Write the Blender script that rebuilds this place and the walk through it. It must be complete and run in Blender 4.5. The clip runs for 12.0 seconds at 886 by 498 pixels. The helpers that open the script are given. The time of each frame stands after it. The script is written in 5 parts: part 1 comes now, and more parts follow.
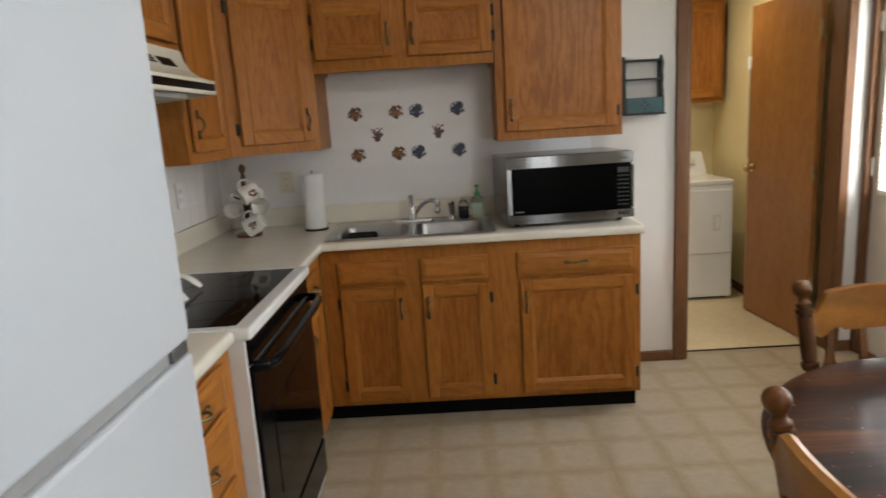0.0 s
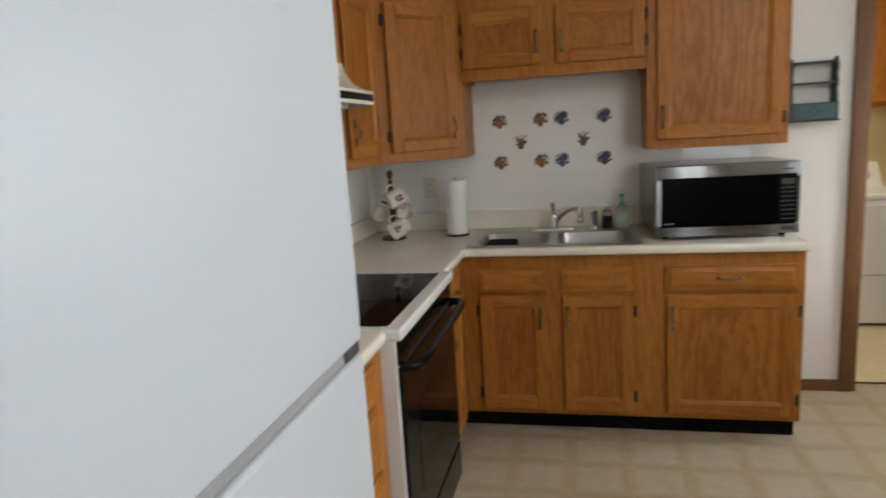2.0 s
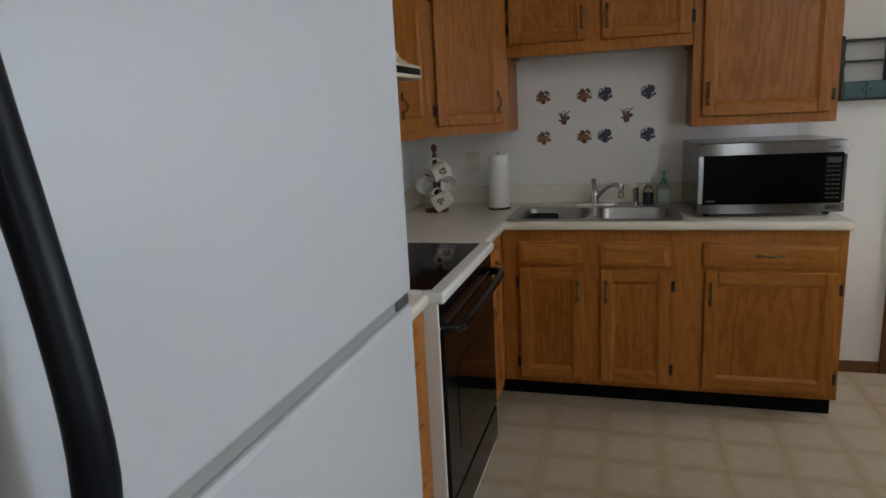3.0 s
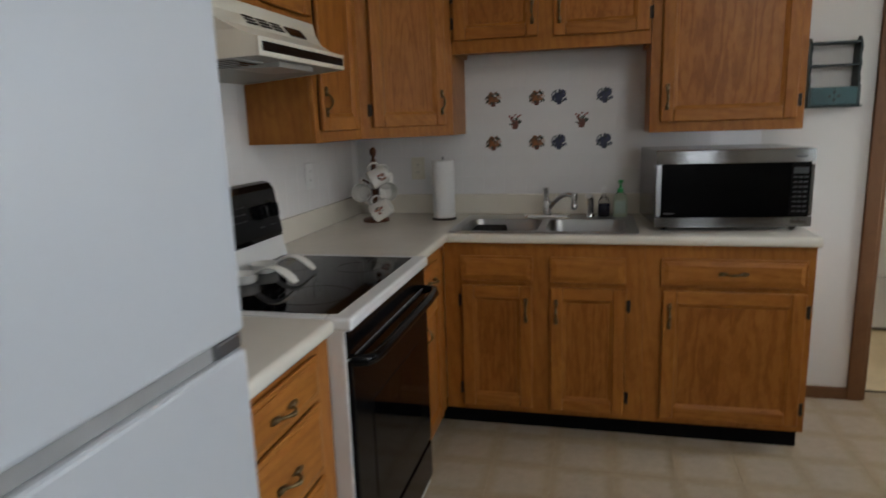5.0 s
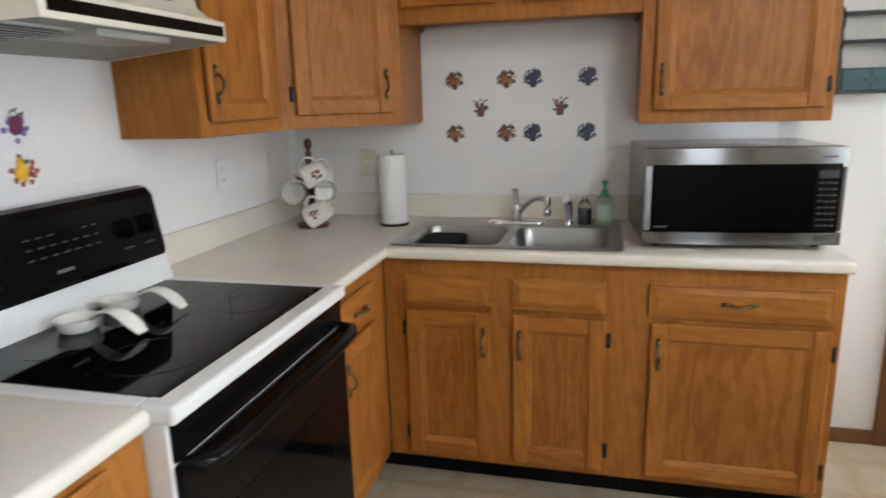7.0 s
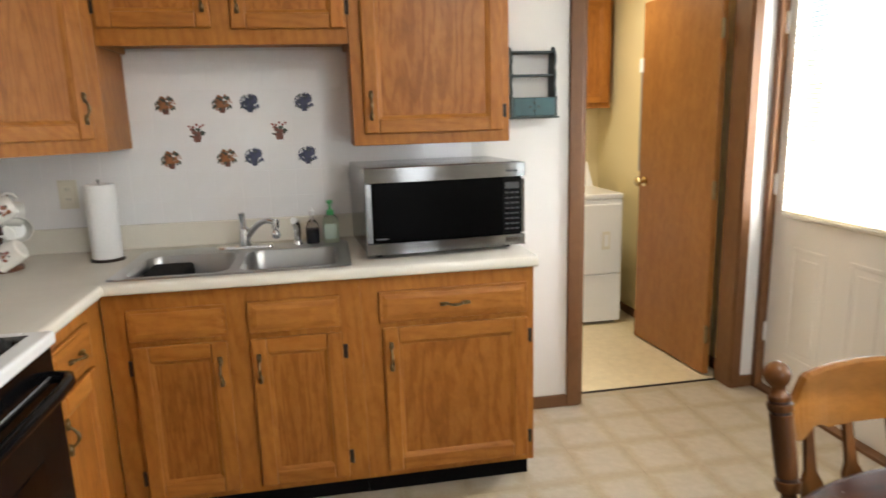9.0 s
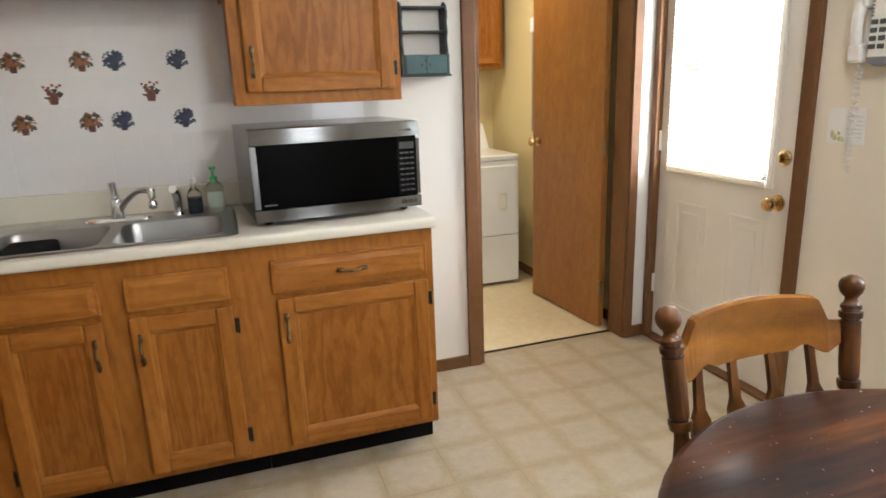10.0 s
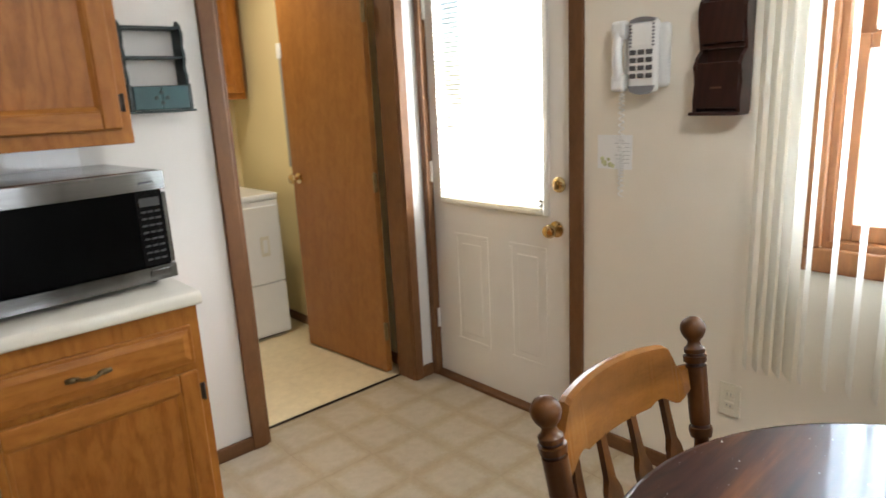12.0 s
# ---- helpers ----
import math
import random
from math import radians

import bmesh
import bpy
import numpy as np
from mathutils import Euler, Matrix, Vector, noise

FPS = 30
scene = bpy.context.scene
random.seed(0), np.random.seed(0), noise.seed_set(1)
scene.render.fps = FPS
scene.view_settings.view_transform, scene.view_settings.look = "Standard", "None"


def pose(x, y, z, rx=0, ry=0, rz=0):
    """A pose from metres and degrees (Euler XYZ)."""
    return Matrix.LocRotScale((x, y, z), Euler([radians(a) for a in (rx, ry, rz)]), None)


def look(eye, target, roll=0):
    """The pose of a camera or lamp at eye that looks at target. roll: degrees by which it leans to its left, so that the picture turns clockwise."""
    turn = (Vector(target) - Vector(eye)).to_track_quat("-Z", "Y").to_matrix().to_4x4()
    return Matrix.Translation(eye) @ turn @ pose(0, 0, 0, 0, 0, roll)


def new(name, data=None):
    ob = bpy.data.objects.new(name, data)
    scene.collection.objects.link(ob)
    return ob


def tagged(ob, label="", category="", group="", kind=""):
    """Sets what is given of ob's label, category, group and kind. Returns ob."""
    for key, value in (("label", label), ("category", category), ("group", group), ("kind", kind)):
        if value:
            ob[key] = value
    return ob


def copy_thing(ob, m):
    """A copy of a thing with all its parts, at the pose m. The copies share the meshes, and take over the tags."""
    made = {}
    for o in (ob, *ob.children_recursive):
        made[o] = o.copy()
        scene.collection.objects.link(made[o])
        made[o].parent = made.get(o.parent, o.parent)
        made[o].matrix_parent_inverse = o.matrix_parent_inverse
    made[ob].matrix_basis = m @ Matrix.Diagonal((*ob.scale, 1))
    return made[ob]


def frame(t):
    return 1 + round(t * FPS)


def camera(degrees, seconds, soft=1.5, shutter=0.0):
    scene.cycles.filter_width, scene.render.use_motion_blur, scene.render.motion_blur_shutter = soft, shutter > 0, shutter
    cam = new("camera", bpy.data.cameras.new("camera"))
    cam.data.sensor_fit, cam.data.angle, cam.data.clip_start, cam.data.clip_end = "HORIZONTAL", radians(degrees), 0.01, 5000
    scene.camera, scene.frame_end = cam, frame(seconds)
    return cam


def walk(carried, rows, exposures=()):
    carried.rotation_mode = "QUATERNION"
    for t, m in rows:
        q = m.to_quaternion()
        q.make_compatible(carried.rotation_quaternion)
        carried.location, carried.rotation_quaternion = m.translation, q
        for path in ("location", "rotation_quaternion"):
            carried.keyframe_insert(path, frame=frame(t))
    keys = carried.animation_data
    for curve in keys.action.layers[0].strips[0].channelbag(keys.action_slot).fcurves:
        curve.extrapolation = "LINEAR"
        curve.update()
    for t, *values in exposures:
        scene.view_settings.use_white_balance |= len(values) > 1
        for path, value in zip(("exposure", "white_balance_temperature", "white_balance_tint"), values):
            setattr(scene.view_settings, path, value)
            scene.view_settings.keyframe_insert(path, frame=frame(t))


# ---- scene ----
cam = camera(69.3, 12.0, 1.6, 0.5)
PATH = [
    (0, (1.235, -3.516, 1.437), (1.202, -1.556, 1.042), -3.5),
    (0.5, (1.212, -3.52, 1.433), (1.015, -1.567, 1.048), -3.8),
    (1, (1.195, -3.516, 1.447), (0.95, -1.566, 1.077), -3.3),
    (1.5, (1.18, -3.505, 1.441), (0.922, -1.549, 1.116), -2.9),
    (2, (1.178, -3.522, 1.451), (0.75, -1.601, 1.096), -3.5),
    (2.5, (1.179, -3.569, 1.424), (0.55, -1.718, 1.004), -3.4),
    (3, (1.192, -3.618, 1.441), (0.643, -1.74, 1.024), -2.9),
    (4.8, (1.251, -3.37, 1.395), (0.707, -1.489, 0.991), -3.2),
    (5, (1.261, -3.295, 1.389), (0.8, -1.388, 1.0), -1.8),
    (5.5, (1.236, -3.1, 1.397), (0.776, -1.184, 1.052), 1.4),
    (6, (1.205, -2.935, 1.397), (0.694, -1.035, 1.037), -1.8),
    (6.5, (1.3, -2.818, 1.402), (0.695, -0.968, 0.94), -3.5),
    (7, (1.367, -2.718, 1.412), (0.889, -0.829, 0.961), -1.5),
    (7.5, (1.413, -2.69, 1.423), (1.116, -0.749, 1.042), -1.8),
    (7.7, (1.42, -2.69, 1.425), (1.225, -0.732, 1.068), -1.6),
    (9.3, (1.372, -2.838, 1.414), (1.846, -0.943, 0.994), -0.1),
    (9.5, (1.386, -2.849, 1.412), (1.938, -0.977, 0.977), 0.7),
    (10, (1.408, -2.753, 1.38), (2.032, -0.923, 0.872), -2.0),
    (10.5, (1.477, -2.601, 1.384), (2.22, -0.817, 0.87), -1.9),
    (11, (1.531, -2.578, 1.388), (2.39, -0.848, 0.87), -4.6),
    (11.5, (1.528, -2.507, 1.395), (2.614, -0.903, 0.898), -2.4),
    (12, (1.469, -2.378, 1.412), (2.763, -0.927, 0.943), -2.9),
]
EXPOSURES = [(0, -0.64, 6500, 10), (0.5, -0.38, 6500, 10), (1, -0.38, 6500, 10), (1.5, -0.55, 6500, 10), (2, -0.58, 6450, 10), (2.5, -0.75, 6350, 10), (3, -1.28, 6200, 10), (4.8, -1.42, 6150, 10), (5, -1.26, 6150, 10), (5.5, -0.72, 6150, 10), (6, -0.1, 6050, 10), (6.5, -0.05, 6000, 10), (7, -0.1, 6050, 10), (7.5, 0.2, 6350, 10), (9.5, 0.12, 6400, 10), (10.5, -0.04, 6350, 10), (11.5, -0.08, 6300, 10), (12, -0.22, 6250, 10)]
walk(cam, [(t, look(eye, target, roll)) for t, eye, target, roll in PATH], EXPOSURES)

# ---- light ----
world = bpy.data.worlds.new("sky")
world.use_nodes = True
scene.world = world
sky = world.node_tree.nodes.new("ShaderNodeTexSky")
sky.sky_type, sky.sun_disc = "NISHITA", False
sky.sun_elevation, sky.sun_rotation = radians(38), radians(120)
world.node_tree.nodes["Background"].inputs[1].default_value = 0.15
world.node_tree.links.new(sky.outputs[0], world.node_tree.nodes["Background"].inputs[0])


def lamp(name, kind, m, energy, colour, size=0.2, size_y=0.0):
    data = bpy.data.lights.new(name, kind)
    data.energy, data.color = energy, colour
    if kind == "AREA":
        data.shape, data.size = ("RECTANGLE", size) if size_y else ("DISK", size)
        if size_y:
            data.size_y = size_y
    if kind == "POINT":
        data.shadow_soft_size = size
    if kind == "SUN":
        data.angle = radians(12)
    ob = new(name, data)
    ob.matrix_basis = m
    return ob


lamp("sun", "SUN", look((6, -6, 6), (2, -2, 0)), 0.6, (1, 0.95, 0.87))
lamp("window_daylight", "AREA", look((3.66, -2.16, 1.48), (0, -2.16, 1.45)), 94, (0.74, 0.87, 1.0), 0.76, 1.05)
lamp("door_daylight", "AREA", look((3.66, -0.428, 1.43), (0, -0.428, 1.43)), 38, (0.93, 0.97, 1.0), 0.62, 0.98)
lamp("rear_daylight", "AREA", look((2.72, -4.96, 1.60), (1.5, 0, 1.45)), 32, (0.93, 0.97, 1.0), 0.54, 1.25)
lamp("kitchen_lamp", "POINT", pose(2.30, -2.42, 2.22), 37, (1.0, 0.96, 0.89), 0.10)
# warm fill added to brighten the laundry; its source is unseen
lamp("laundry_fill_lamp", "AREA", look((2.80, 0.85, 2.33), (2.80, 0.851, 0)), 13, (1.0, 0.90, 0.70), 0.25)


# ---- materials ----
def principled(name):
    m = bpy.data.materials.new(name)
    m.use_nodes = True
    return m, m.node_tree, m.node_tree.nodes["Principled BSDF"]


def node(t, kind, **values):
    n = t.nodes.new(kind)
    for key, value in values.items():
        n.inputs[key].default_value = value
    return n


def ramp(t, fac, stops):
    n = t.nodes.new("ShaderNodeValToRGB")
    while len(n.color_ramp.elements) < len(stops):
        n.color_ramp.elements.new(0.5)
    for e, (at, c) in zip(n.color_ramp.elements, stops):
        e.position, e.color = at, (*c, 1)
    t.links.new(fac, n.inputs[0])
    return n


def blend(t, kind, fac, a, b):
    n = t.nodes.new("ShaderNodeMix")
    n.data_type, n.blend_type = "RGBA", kind
    if hasattr(fac, "is_linked"):
        t.links.new(fac, n.inputs[0])
    else:
        n.inputs[0].default_value = fac
    for slot, v in ((6, a), (7, b)):
        if hasattr(v, "is_linked"):
            t.links.new(v, n.inputs[slot])
        else:
            n.inputs[slot].default_value = (*v, 1)
    return n.outputs[2]


def coords(t, scale=(1, 1, 1)):
    c = t.nodes.new("ShaderNodeTexCoord")
    n = t.nodes.new("ShaderNodeMapping")
    n.inputs["Scale"].default_value = scale
    t.links.new(c.outputs["Object"], n.inputs[0])
    return n.outputs[0]


def noisy(t, vec, scale, detail=3.0, rough=0.55, distort=0.0):
    n = node(t, "ShaderNodeTexNoise", Scale=scale, Detail=detail, Roughness=rough, Distortion=distort)
    t.links.new(vec, n.inputs["Vector"])
    return n.outputs["Fac"]


def bumped(t, p, height, strength, distance=0.002):
    b = node(t, "ShaderNodeBump", Strength=strength, Distance=distance)
    t.links.new(height, b.inputs["Height"])
    t.links.new(b.outputs[0], p.inputs["Normal"])


def plain(name, colour, rough=0.5, metal=0.0, vary=0.08, big=2.5, fine=60.0, bump=0.15, coat=0.0, depth=0.001):
    """A surface with slow stains and fine grain."""
    m, t, p = principled(name)
    v = coords(t)
    dark = tuple(c * (1 - vary) for c in colour)
    light = tuple(min(1, c * (1 + vary)) for c in colour)
    a = ramp(t, noisy(t, v, big, 4), [(0.3, dark), (0.7, light)])
    f = noisy(t, v, fine, 2)
    b = ramp(t, f, [(0.25, (1 - vary,) * 3), (0.75, (1, 1, 1))])
    t.links.new(blend(t, "MULTIPLY", 1.0, a.outputs[0], b.outputs[0]), p.inputs["Base Color"])
    r = t.nodes.new("ShaderNodeMapRange")
    r.inputs["To Min"].default_value, r.inputs["To Max"].default_value = max(0.02, rough * 0.8), min(1, rough * 1.2)
    t.links.new(noisy(t, v, big * 4, 3), r.inputs[0])
    t.links.new(r.outputs[0], p.inputs["Roughness"])
    p.inputs["Metallic"].default_value = metal
    p.inputs["Coat Weight"].default_value = coat
    p.inputs["Coat Roughness"].default_value = 0.08
    if bump:
        bumped(t, p, f, bump, depth)
    return m


def wood(name, light, mid, dark, axis, rough=0.38, coat=0.25, waves=9.0, figured=0.45, panel=False, coat_rough=0.22, shine=0.35):
    """Grain that runs along one axis: slow figure, streaks and pores. panel: arched figure over the whole board."""
    m, t, p = principled(name)
    low, info = [1.0, 1.0, 1.0], t.nodes.new("ShaderNodeObjectInfo")
    low[axis] = 0.14
    c = t.nodes.new("ShaderNodeTexCoord")
    shift = t.nodes.new("ShaderNodeVectorMath")
    shift.operation = "MULTIPLY_ADD"
    comb = t.nodes.new("ShaderNodeCombineXYZ")
    for k in range(3):
        t.links.new(info.outputs["Random"], comb.inputs[k])
    shift.inputs[1].default_value = (7.0, 5.0, 9.0)
    t.links.new(comb.outputs[0], shift.inputs[0])
    t.links.new(c.outputs["Object"], shift.inputs[2])
    mp = t.nodes.new("ShaderNodeMapping")
    mp.inputs["Scale"].default_value = low
    t.links.new(shift.outputs[0], mp.inputs[0])
    v = mp.outputs[0]
    w = node(t, "ShaderNodeTexWave", Scale=waves * 1.8, Distortion=14.0, Detail=3.0)
    w.inputs["Detail Scale"].default_value = 0.55
    w.bands_direction = "DIAGONAL"
    t.links.new(v, w.inputs["Vector"])
    if panel:
        gm = t.nodes.new("ShaderNodeMapping")
        gm.inputs["Location"].default_value, gm.inputs["Scale"].default_value = (-0.17, -0.17, 0.02), (0.34, 0.34, 0.09)
        t.links.new(c.outputs["Generated"], gm.inputs[0])
        sway = t.nodes.new("ShaderNodeVectorMath")
        sway.operation = "MULTIPLY_ADD"
        sway.inputs[1].default_value = (0.10, 0.10, -0.10)
        t.links.new(comb.outputs[0], sway.inputs[0])
        t.links.new(gm.outputs[0], sway.inputs[2])
        t.links.new(sway.outputs[0], w.inputs["Vector"])
        w.wave_type, w.rings_direction = "RINGS", "SPHERICAL"
        w.inputs["Scale"].default_value, w.inputs["Distortion"].default_value = 11.0, 11.0
        w.inputs["Detail Scale"].default_value = 1.9
    base = ramp(t, noisy(t, v, 7, 3), [(0.3, light), (0.7, mid)])
    figure = ramp(t, w.outputs["Fac"], [(0.15, light), (0.6, mid), (0.95, dark)])
    col = blend(t, "MIX", figured, base.outputs[0], figure.outputs[0])
    streak = noisy(t, v, 55, 4, 0.6)
    tone = ramp(t, streak, [(0.3, (0.84, 0.81, 0.78)), (0.62, (1, 1, 1))])
    pore = noisy(t, v, 260, 2)
    pores = ramp(t, pore, [(0.34, (0.72, 0.68, 0.62)), (0.46, (1, 1, 1))])
    col = blend(t, "MULTIPLY", 0.36, col, tone.outputs[0])
    col = blend(t, "MULTIPLY", 0.30, col, pores.outputs[0])
    slow = ramp(t, noisy(t, v, 2.2, 2), [(0.3, (0.86, 0.84, 0.80)), (0.7, (1.0, 1.0, 1.0))])
    col = blend(t, "MULTIPLY", 0.8, col, slow.outputs[0])
    squat = t.nodes.new("ShaderNodeMapping")
    wide = [1.0, 1.0, 1.0]
    wide[axis] = 0.6
    squat.inputs["Scale"].default_value = wide
    t.links.new(shift.outputs[0], squat.inputs[0])
    mottle = ramp(t, noisy(t, squat.outputs[0], 21, 5, 0.65, 0.8), [(0.36, (0.80, 0.76, 0.70)), (0.56, (1.0, 1.0, 1.0)), (0.72, (1.10, 1.12, 1.14))])
    col = blend(t, "MULTIPLY", 0.7, col, mottle.outputs[0])
    t.links.new(col, p.inputs["Base Color"])
    p.inputs["Roughness"].default_value = rough
    p.inputs["Specular IOR Level"].default_value = shine
    p.inputs["Coat Weight"].default_value, p.inputs["Coat Roughness"].default_value = coat, coat_rough
    bumped(t, p, pore, 0.12, 0.0008)
    return m


def glassy(name, colour=(1, 1, 1), rough=0.0):
    m, t, p = principled(name)
    p.inputs["Base Color"].default_value = (*colour, 1)
    p.inputs["Transmission Weight"].default_value, p.inputs["Roughness"].default_value = 1.0, rough
    p.inputs["IOR"].default_value = 1.45
    return m


OAK = ((0.430, 0.170, 0.031), (0.358, 0.130, 0.022), (0.240, 0.076, 0.012))
OAK_V, OAK_X, OAK_Y = (wood(n, *OAK, a, 0.42, 0.04, 9.0, 0.25, False, 0.25, 0.20) for n, a in (("oak_upright", 2), ("oak_along_x", 0), ("oak_along_y", 1)))
OAK_PANEL = wood("oak_panel", (0.395, 0.150, 0.027), (0.320, 0.110, 0.018), (0.205, 0.063, 0.010), 2, 0.42, 0.04, 9.0, 0.42, True, 0.25, 0.20)
TRIM = ((0.175, 0.080, 0.029), (0.15, 0.065, 0.023), (0.12, 0.050, 0.018))
TRIM_V, TRIM_X, TRIM_Y = (wood(n, *TRIM, a, 0.5, 0.03, 9.0, 0.15) for n, a in (("trim_upright", 2), ("trim_along_x", 0), ("trim_along_y", 1)))
WINDOW_WOOD = wood("window_wood", (0.24, 0.095, 0.030), (0.20, 0.075, 0.024), (0.15, 0.055, 0.018), 2, 0.45, 0.05, 9.0, 0.2)
LAUAN = wood("door_veneer", (0.34, 0.145, 0.036), (0.30, 0.125, 0.030), (0.25, 0.10, 0.022), 2, 0.4, 0.15, 5.0, 0.2)


def stained_boards(name):
    """Old dark stain on glued pine boards, rubbed through to amber in long streaks, with a gloss coat and dust."""
    m, t, p = principled(name)
    v = coords(t, (0.16, 1.0, 1.0))
    patch = ramp(t, noisy(t, v, 6.5, 4, 0.6, 0.6), [(0.36, (0.016, 0.006, 0.004)), (0.50, (0.050, 0.014, 0.005)), (0.60, (0.105, 0.034, 0.008)), (0.70, (0.17, 0.060, 0.012))])
    fine = ramp(t, noisy(t, coords(t, (0.06, 1.0, 1.0)), 60, 4), [(0.32, (0.45, 0.42, 0.40)), (0.60, (1, 1, 1))])
    col = blend(t, "MULTIPLY", 0.8, patch.outputs[0], fine.outputs[0])
    cloud = ramp(t, noisy(t, coords(t), 3.2, 2), [(0.35, (0.40, 0.40, 0.42)), (0.65, (1, 1, 1))])
    col = blend(t, "MULTIPLY", 0.8, col, cloud.outputs[0])
    dust = noisy(t, coords(t), 95, 2, 0.5)
    fleck = ramp(t, dust, [(0.725, (0, 0, 0)), (0.755, (0.7, 0.7, 0.7))])
    col = blend(t, "MIX", fleck.outputs[0], col, (0.42, 0.40, 0.38))
    t.links.new(col, p.inputs["Base Color"])
    p.inputs["Roughness"].default_value, p.inputs["Specular IOR Level"].default_value = 0.5, 0.08
    gloss = t.nodes.new("ShaderNodeMapRange")
    gloss.inputs["To Min"].default_value, gloss.inputs["To Max"].default_value = 0.05, 0.22
    t.links.new(noisy(t, coords(t), 7, 4), gloss.inputs[0])
    t.links.new(gloss.outputs[0], p.inputs["Coat Roughness"])
    p.inputs["Coat Weight"].default_value = 0.45
    bumped(t, p, noisy(t, v, 40, 3), 0.10, 0.001)
    return m


PINE_X = stained_boards("stained_pine_boards")
PINE_V = wood("stained_pine_upright", (0.145, 0.055, 0.013), (0.062, 0.022, 0.006), (0.014, 0.006, 0.003), 2, 0.45, 0.35, 5.0, 0.35, False, 0.16, 0.10)
CREST = wood("stained_pine_crest", (0.33, 0.135, 0.022), (0.17, 0.062, 0.012), (0.05, 0.017, 0.005), 0, 0.45, 0.35, 2.0, 0.30, False, 0.16, 0.10)
MAHOGANY = wood("dark_mahogany", (0.036, 0.011, 0.008), (0.026, 0.008, 0.006), (0.016, 0.005, 0.004), 2, 0.35, 0.3)
MUG_WOOD = wood("mug_tree_wood", (0.16, 0.06, 0.025), (0.12, 0.04, 0.018), (0.07, 0.025, 0.01), 2)
PAINT = plain("white_wall_paint", (0.70, 0.68, 0.65), 0.6, 0, 0.03, 1.2, 220, 0.25, 0, 0.0006)
PAINT_CREAM = plain("cream_wall_paint", (0.80, 0.745, 0.645), 0.6, 0, 0.03, 1.2, 220, 0.25, 0, 0.0006)
PAINT_YELLOW = plain("yellow_wall_paint", (0.84, 0.72, 0.43), 0.6, 0, 0.04, 1.0, 200, 0.2, 0, 0.0006)
CEILING = plain("ceiling_texture", (0.78, 0.77, 0.74), 0.9, 0, 0.06, 2, 130, 0.8, 0, 0.004)
TILE = plain("glazed_white_tile", (0.83, 0.82, 0.815), 0.14, 0, 0.02, 3, 30, 0.05)
GROUT = plain("pale_grout", (0.82, 0.81, 0.80), 0.6, 0, 0.06, 4, 150, 0.3)
LAMINATE = plain("cream_laminate", (0.78, 0.735, 0.64), 0.17, 0, 0.04, 3, 160, 0.04)
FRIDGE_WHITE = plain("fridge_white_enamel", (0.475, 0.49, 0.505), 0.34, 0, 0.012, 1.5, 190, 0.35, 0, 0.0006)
ENAMEL = plain("white_enamel", (0.82, 0.82, 0.81), 0.18, 0, 0.015, 2, 40, 0.0)
GASKET = plain("grey_gasket", (0.36, 0.36, 0.35), 0.6, 0, 0.06)
BLACK = plain("black_plastic", (0.0045, 0.0045, 0.005), 0.14, 0, 0.15, 5, 200, 0.0)
BLACK_GLASS = plain("black_glass", (0.002, 0.002, 0.0025), 0.05, 0, 0.1, 4, 90, 0.0)
GLASS_PRINT = plain("cooktop_print", (0.004, 0.004, 0.005), 0.06, 0, 0.1)
MATT_BLACK = plain("black_toe_kick", (0.005, 0.005, 0.006), 0.8, 0, 0.3, 6, 90, 0.2)
for m in (BLACK, BLACK_GLASS, GLASS_PRINT, MATT_BLACK):
    m.node_tree.nodes["Principled BSDF"].inputs["Specular IOR Level"].default_value = 0.15
SATIN_BLACK = plain("satin_black_plastic", (0.006, 0.007, 0.010), 0.38, 0, 0.1, 4, 90, 0.0)
SATIN_BLACK.node_tree.nodes["Principled BSDF"].inputs["Specular IOR Level"].default_value = 0.12
SMOKED = plain("smoked_oven_window", (0.002, 0.002, 0.002), 0.22, 0, 0.1, 4, 90, 0.0)
SMOKED.node_tree.nodes["Principled BSDF"].inputs["Specular IOR Level"].default_value = 0.04
DARK_GREY = plain("dark_grey_print", (0.07, 0.07, 0.075), 0.5, 0, 0.1)
SOFT_PRINT = plain("soft_grey_print", (0.55, 0.55, 0.54), 0.6, 0, 0.1)
PALE_PRINT = plain("pale_print", (0.14, 0.14, 0.15), 0.5, 0, 0.1)
FAINT_PRINT = plain("faint_print", (0.035, 0.035, 0.038), 0.5, 0, 0.1)
BISCUIT = plain("biscuit_enamel", (0.71, 0.67, 0.56), 0.3, 0, 0.03, 2, 60, 0.02)
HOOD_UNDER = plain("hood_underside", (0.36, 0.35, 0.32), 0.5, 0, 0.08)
ALMOND = plain("almond_plastic", (0.69, 0.65, 0.54), 0.4, 0, 0.03)
WHITE_PLASTIC = plain("white_plastic", (0.76, 0.76, 0.75), 0.35, 0, 0.03)
PAPER = plain("paper_towel", (0.83, 0.83, 0.82), 0.95, 0, 0.03, 8, 90, 0.6, 0, 0.002)
CHINA = plain("white_china", (0.80, 0.78, 0.73), 0.12, 0, 0.02, 4, 40, 0)
CHROME = plain("chrome", (0.75, 0.75, 0.76), 0.10, 1.0, 0.03, 6, 50, 0)
BRASS = plain("polished_brass", (0.66, 0.49, 0.25), 0.22, 1.0, 0.08, 20, 80, 0)
ANTIQUE = plain("antique_brass", (0.26, 0.19, 0.10), 0.35, 1.0, 0.30, 60, 200, 0.1)
BRONZE = plain("dark_bronze", (0.045, 0.033, 0.025), 0.45, 0.7, 0.2, 40, 200, 0.1)
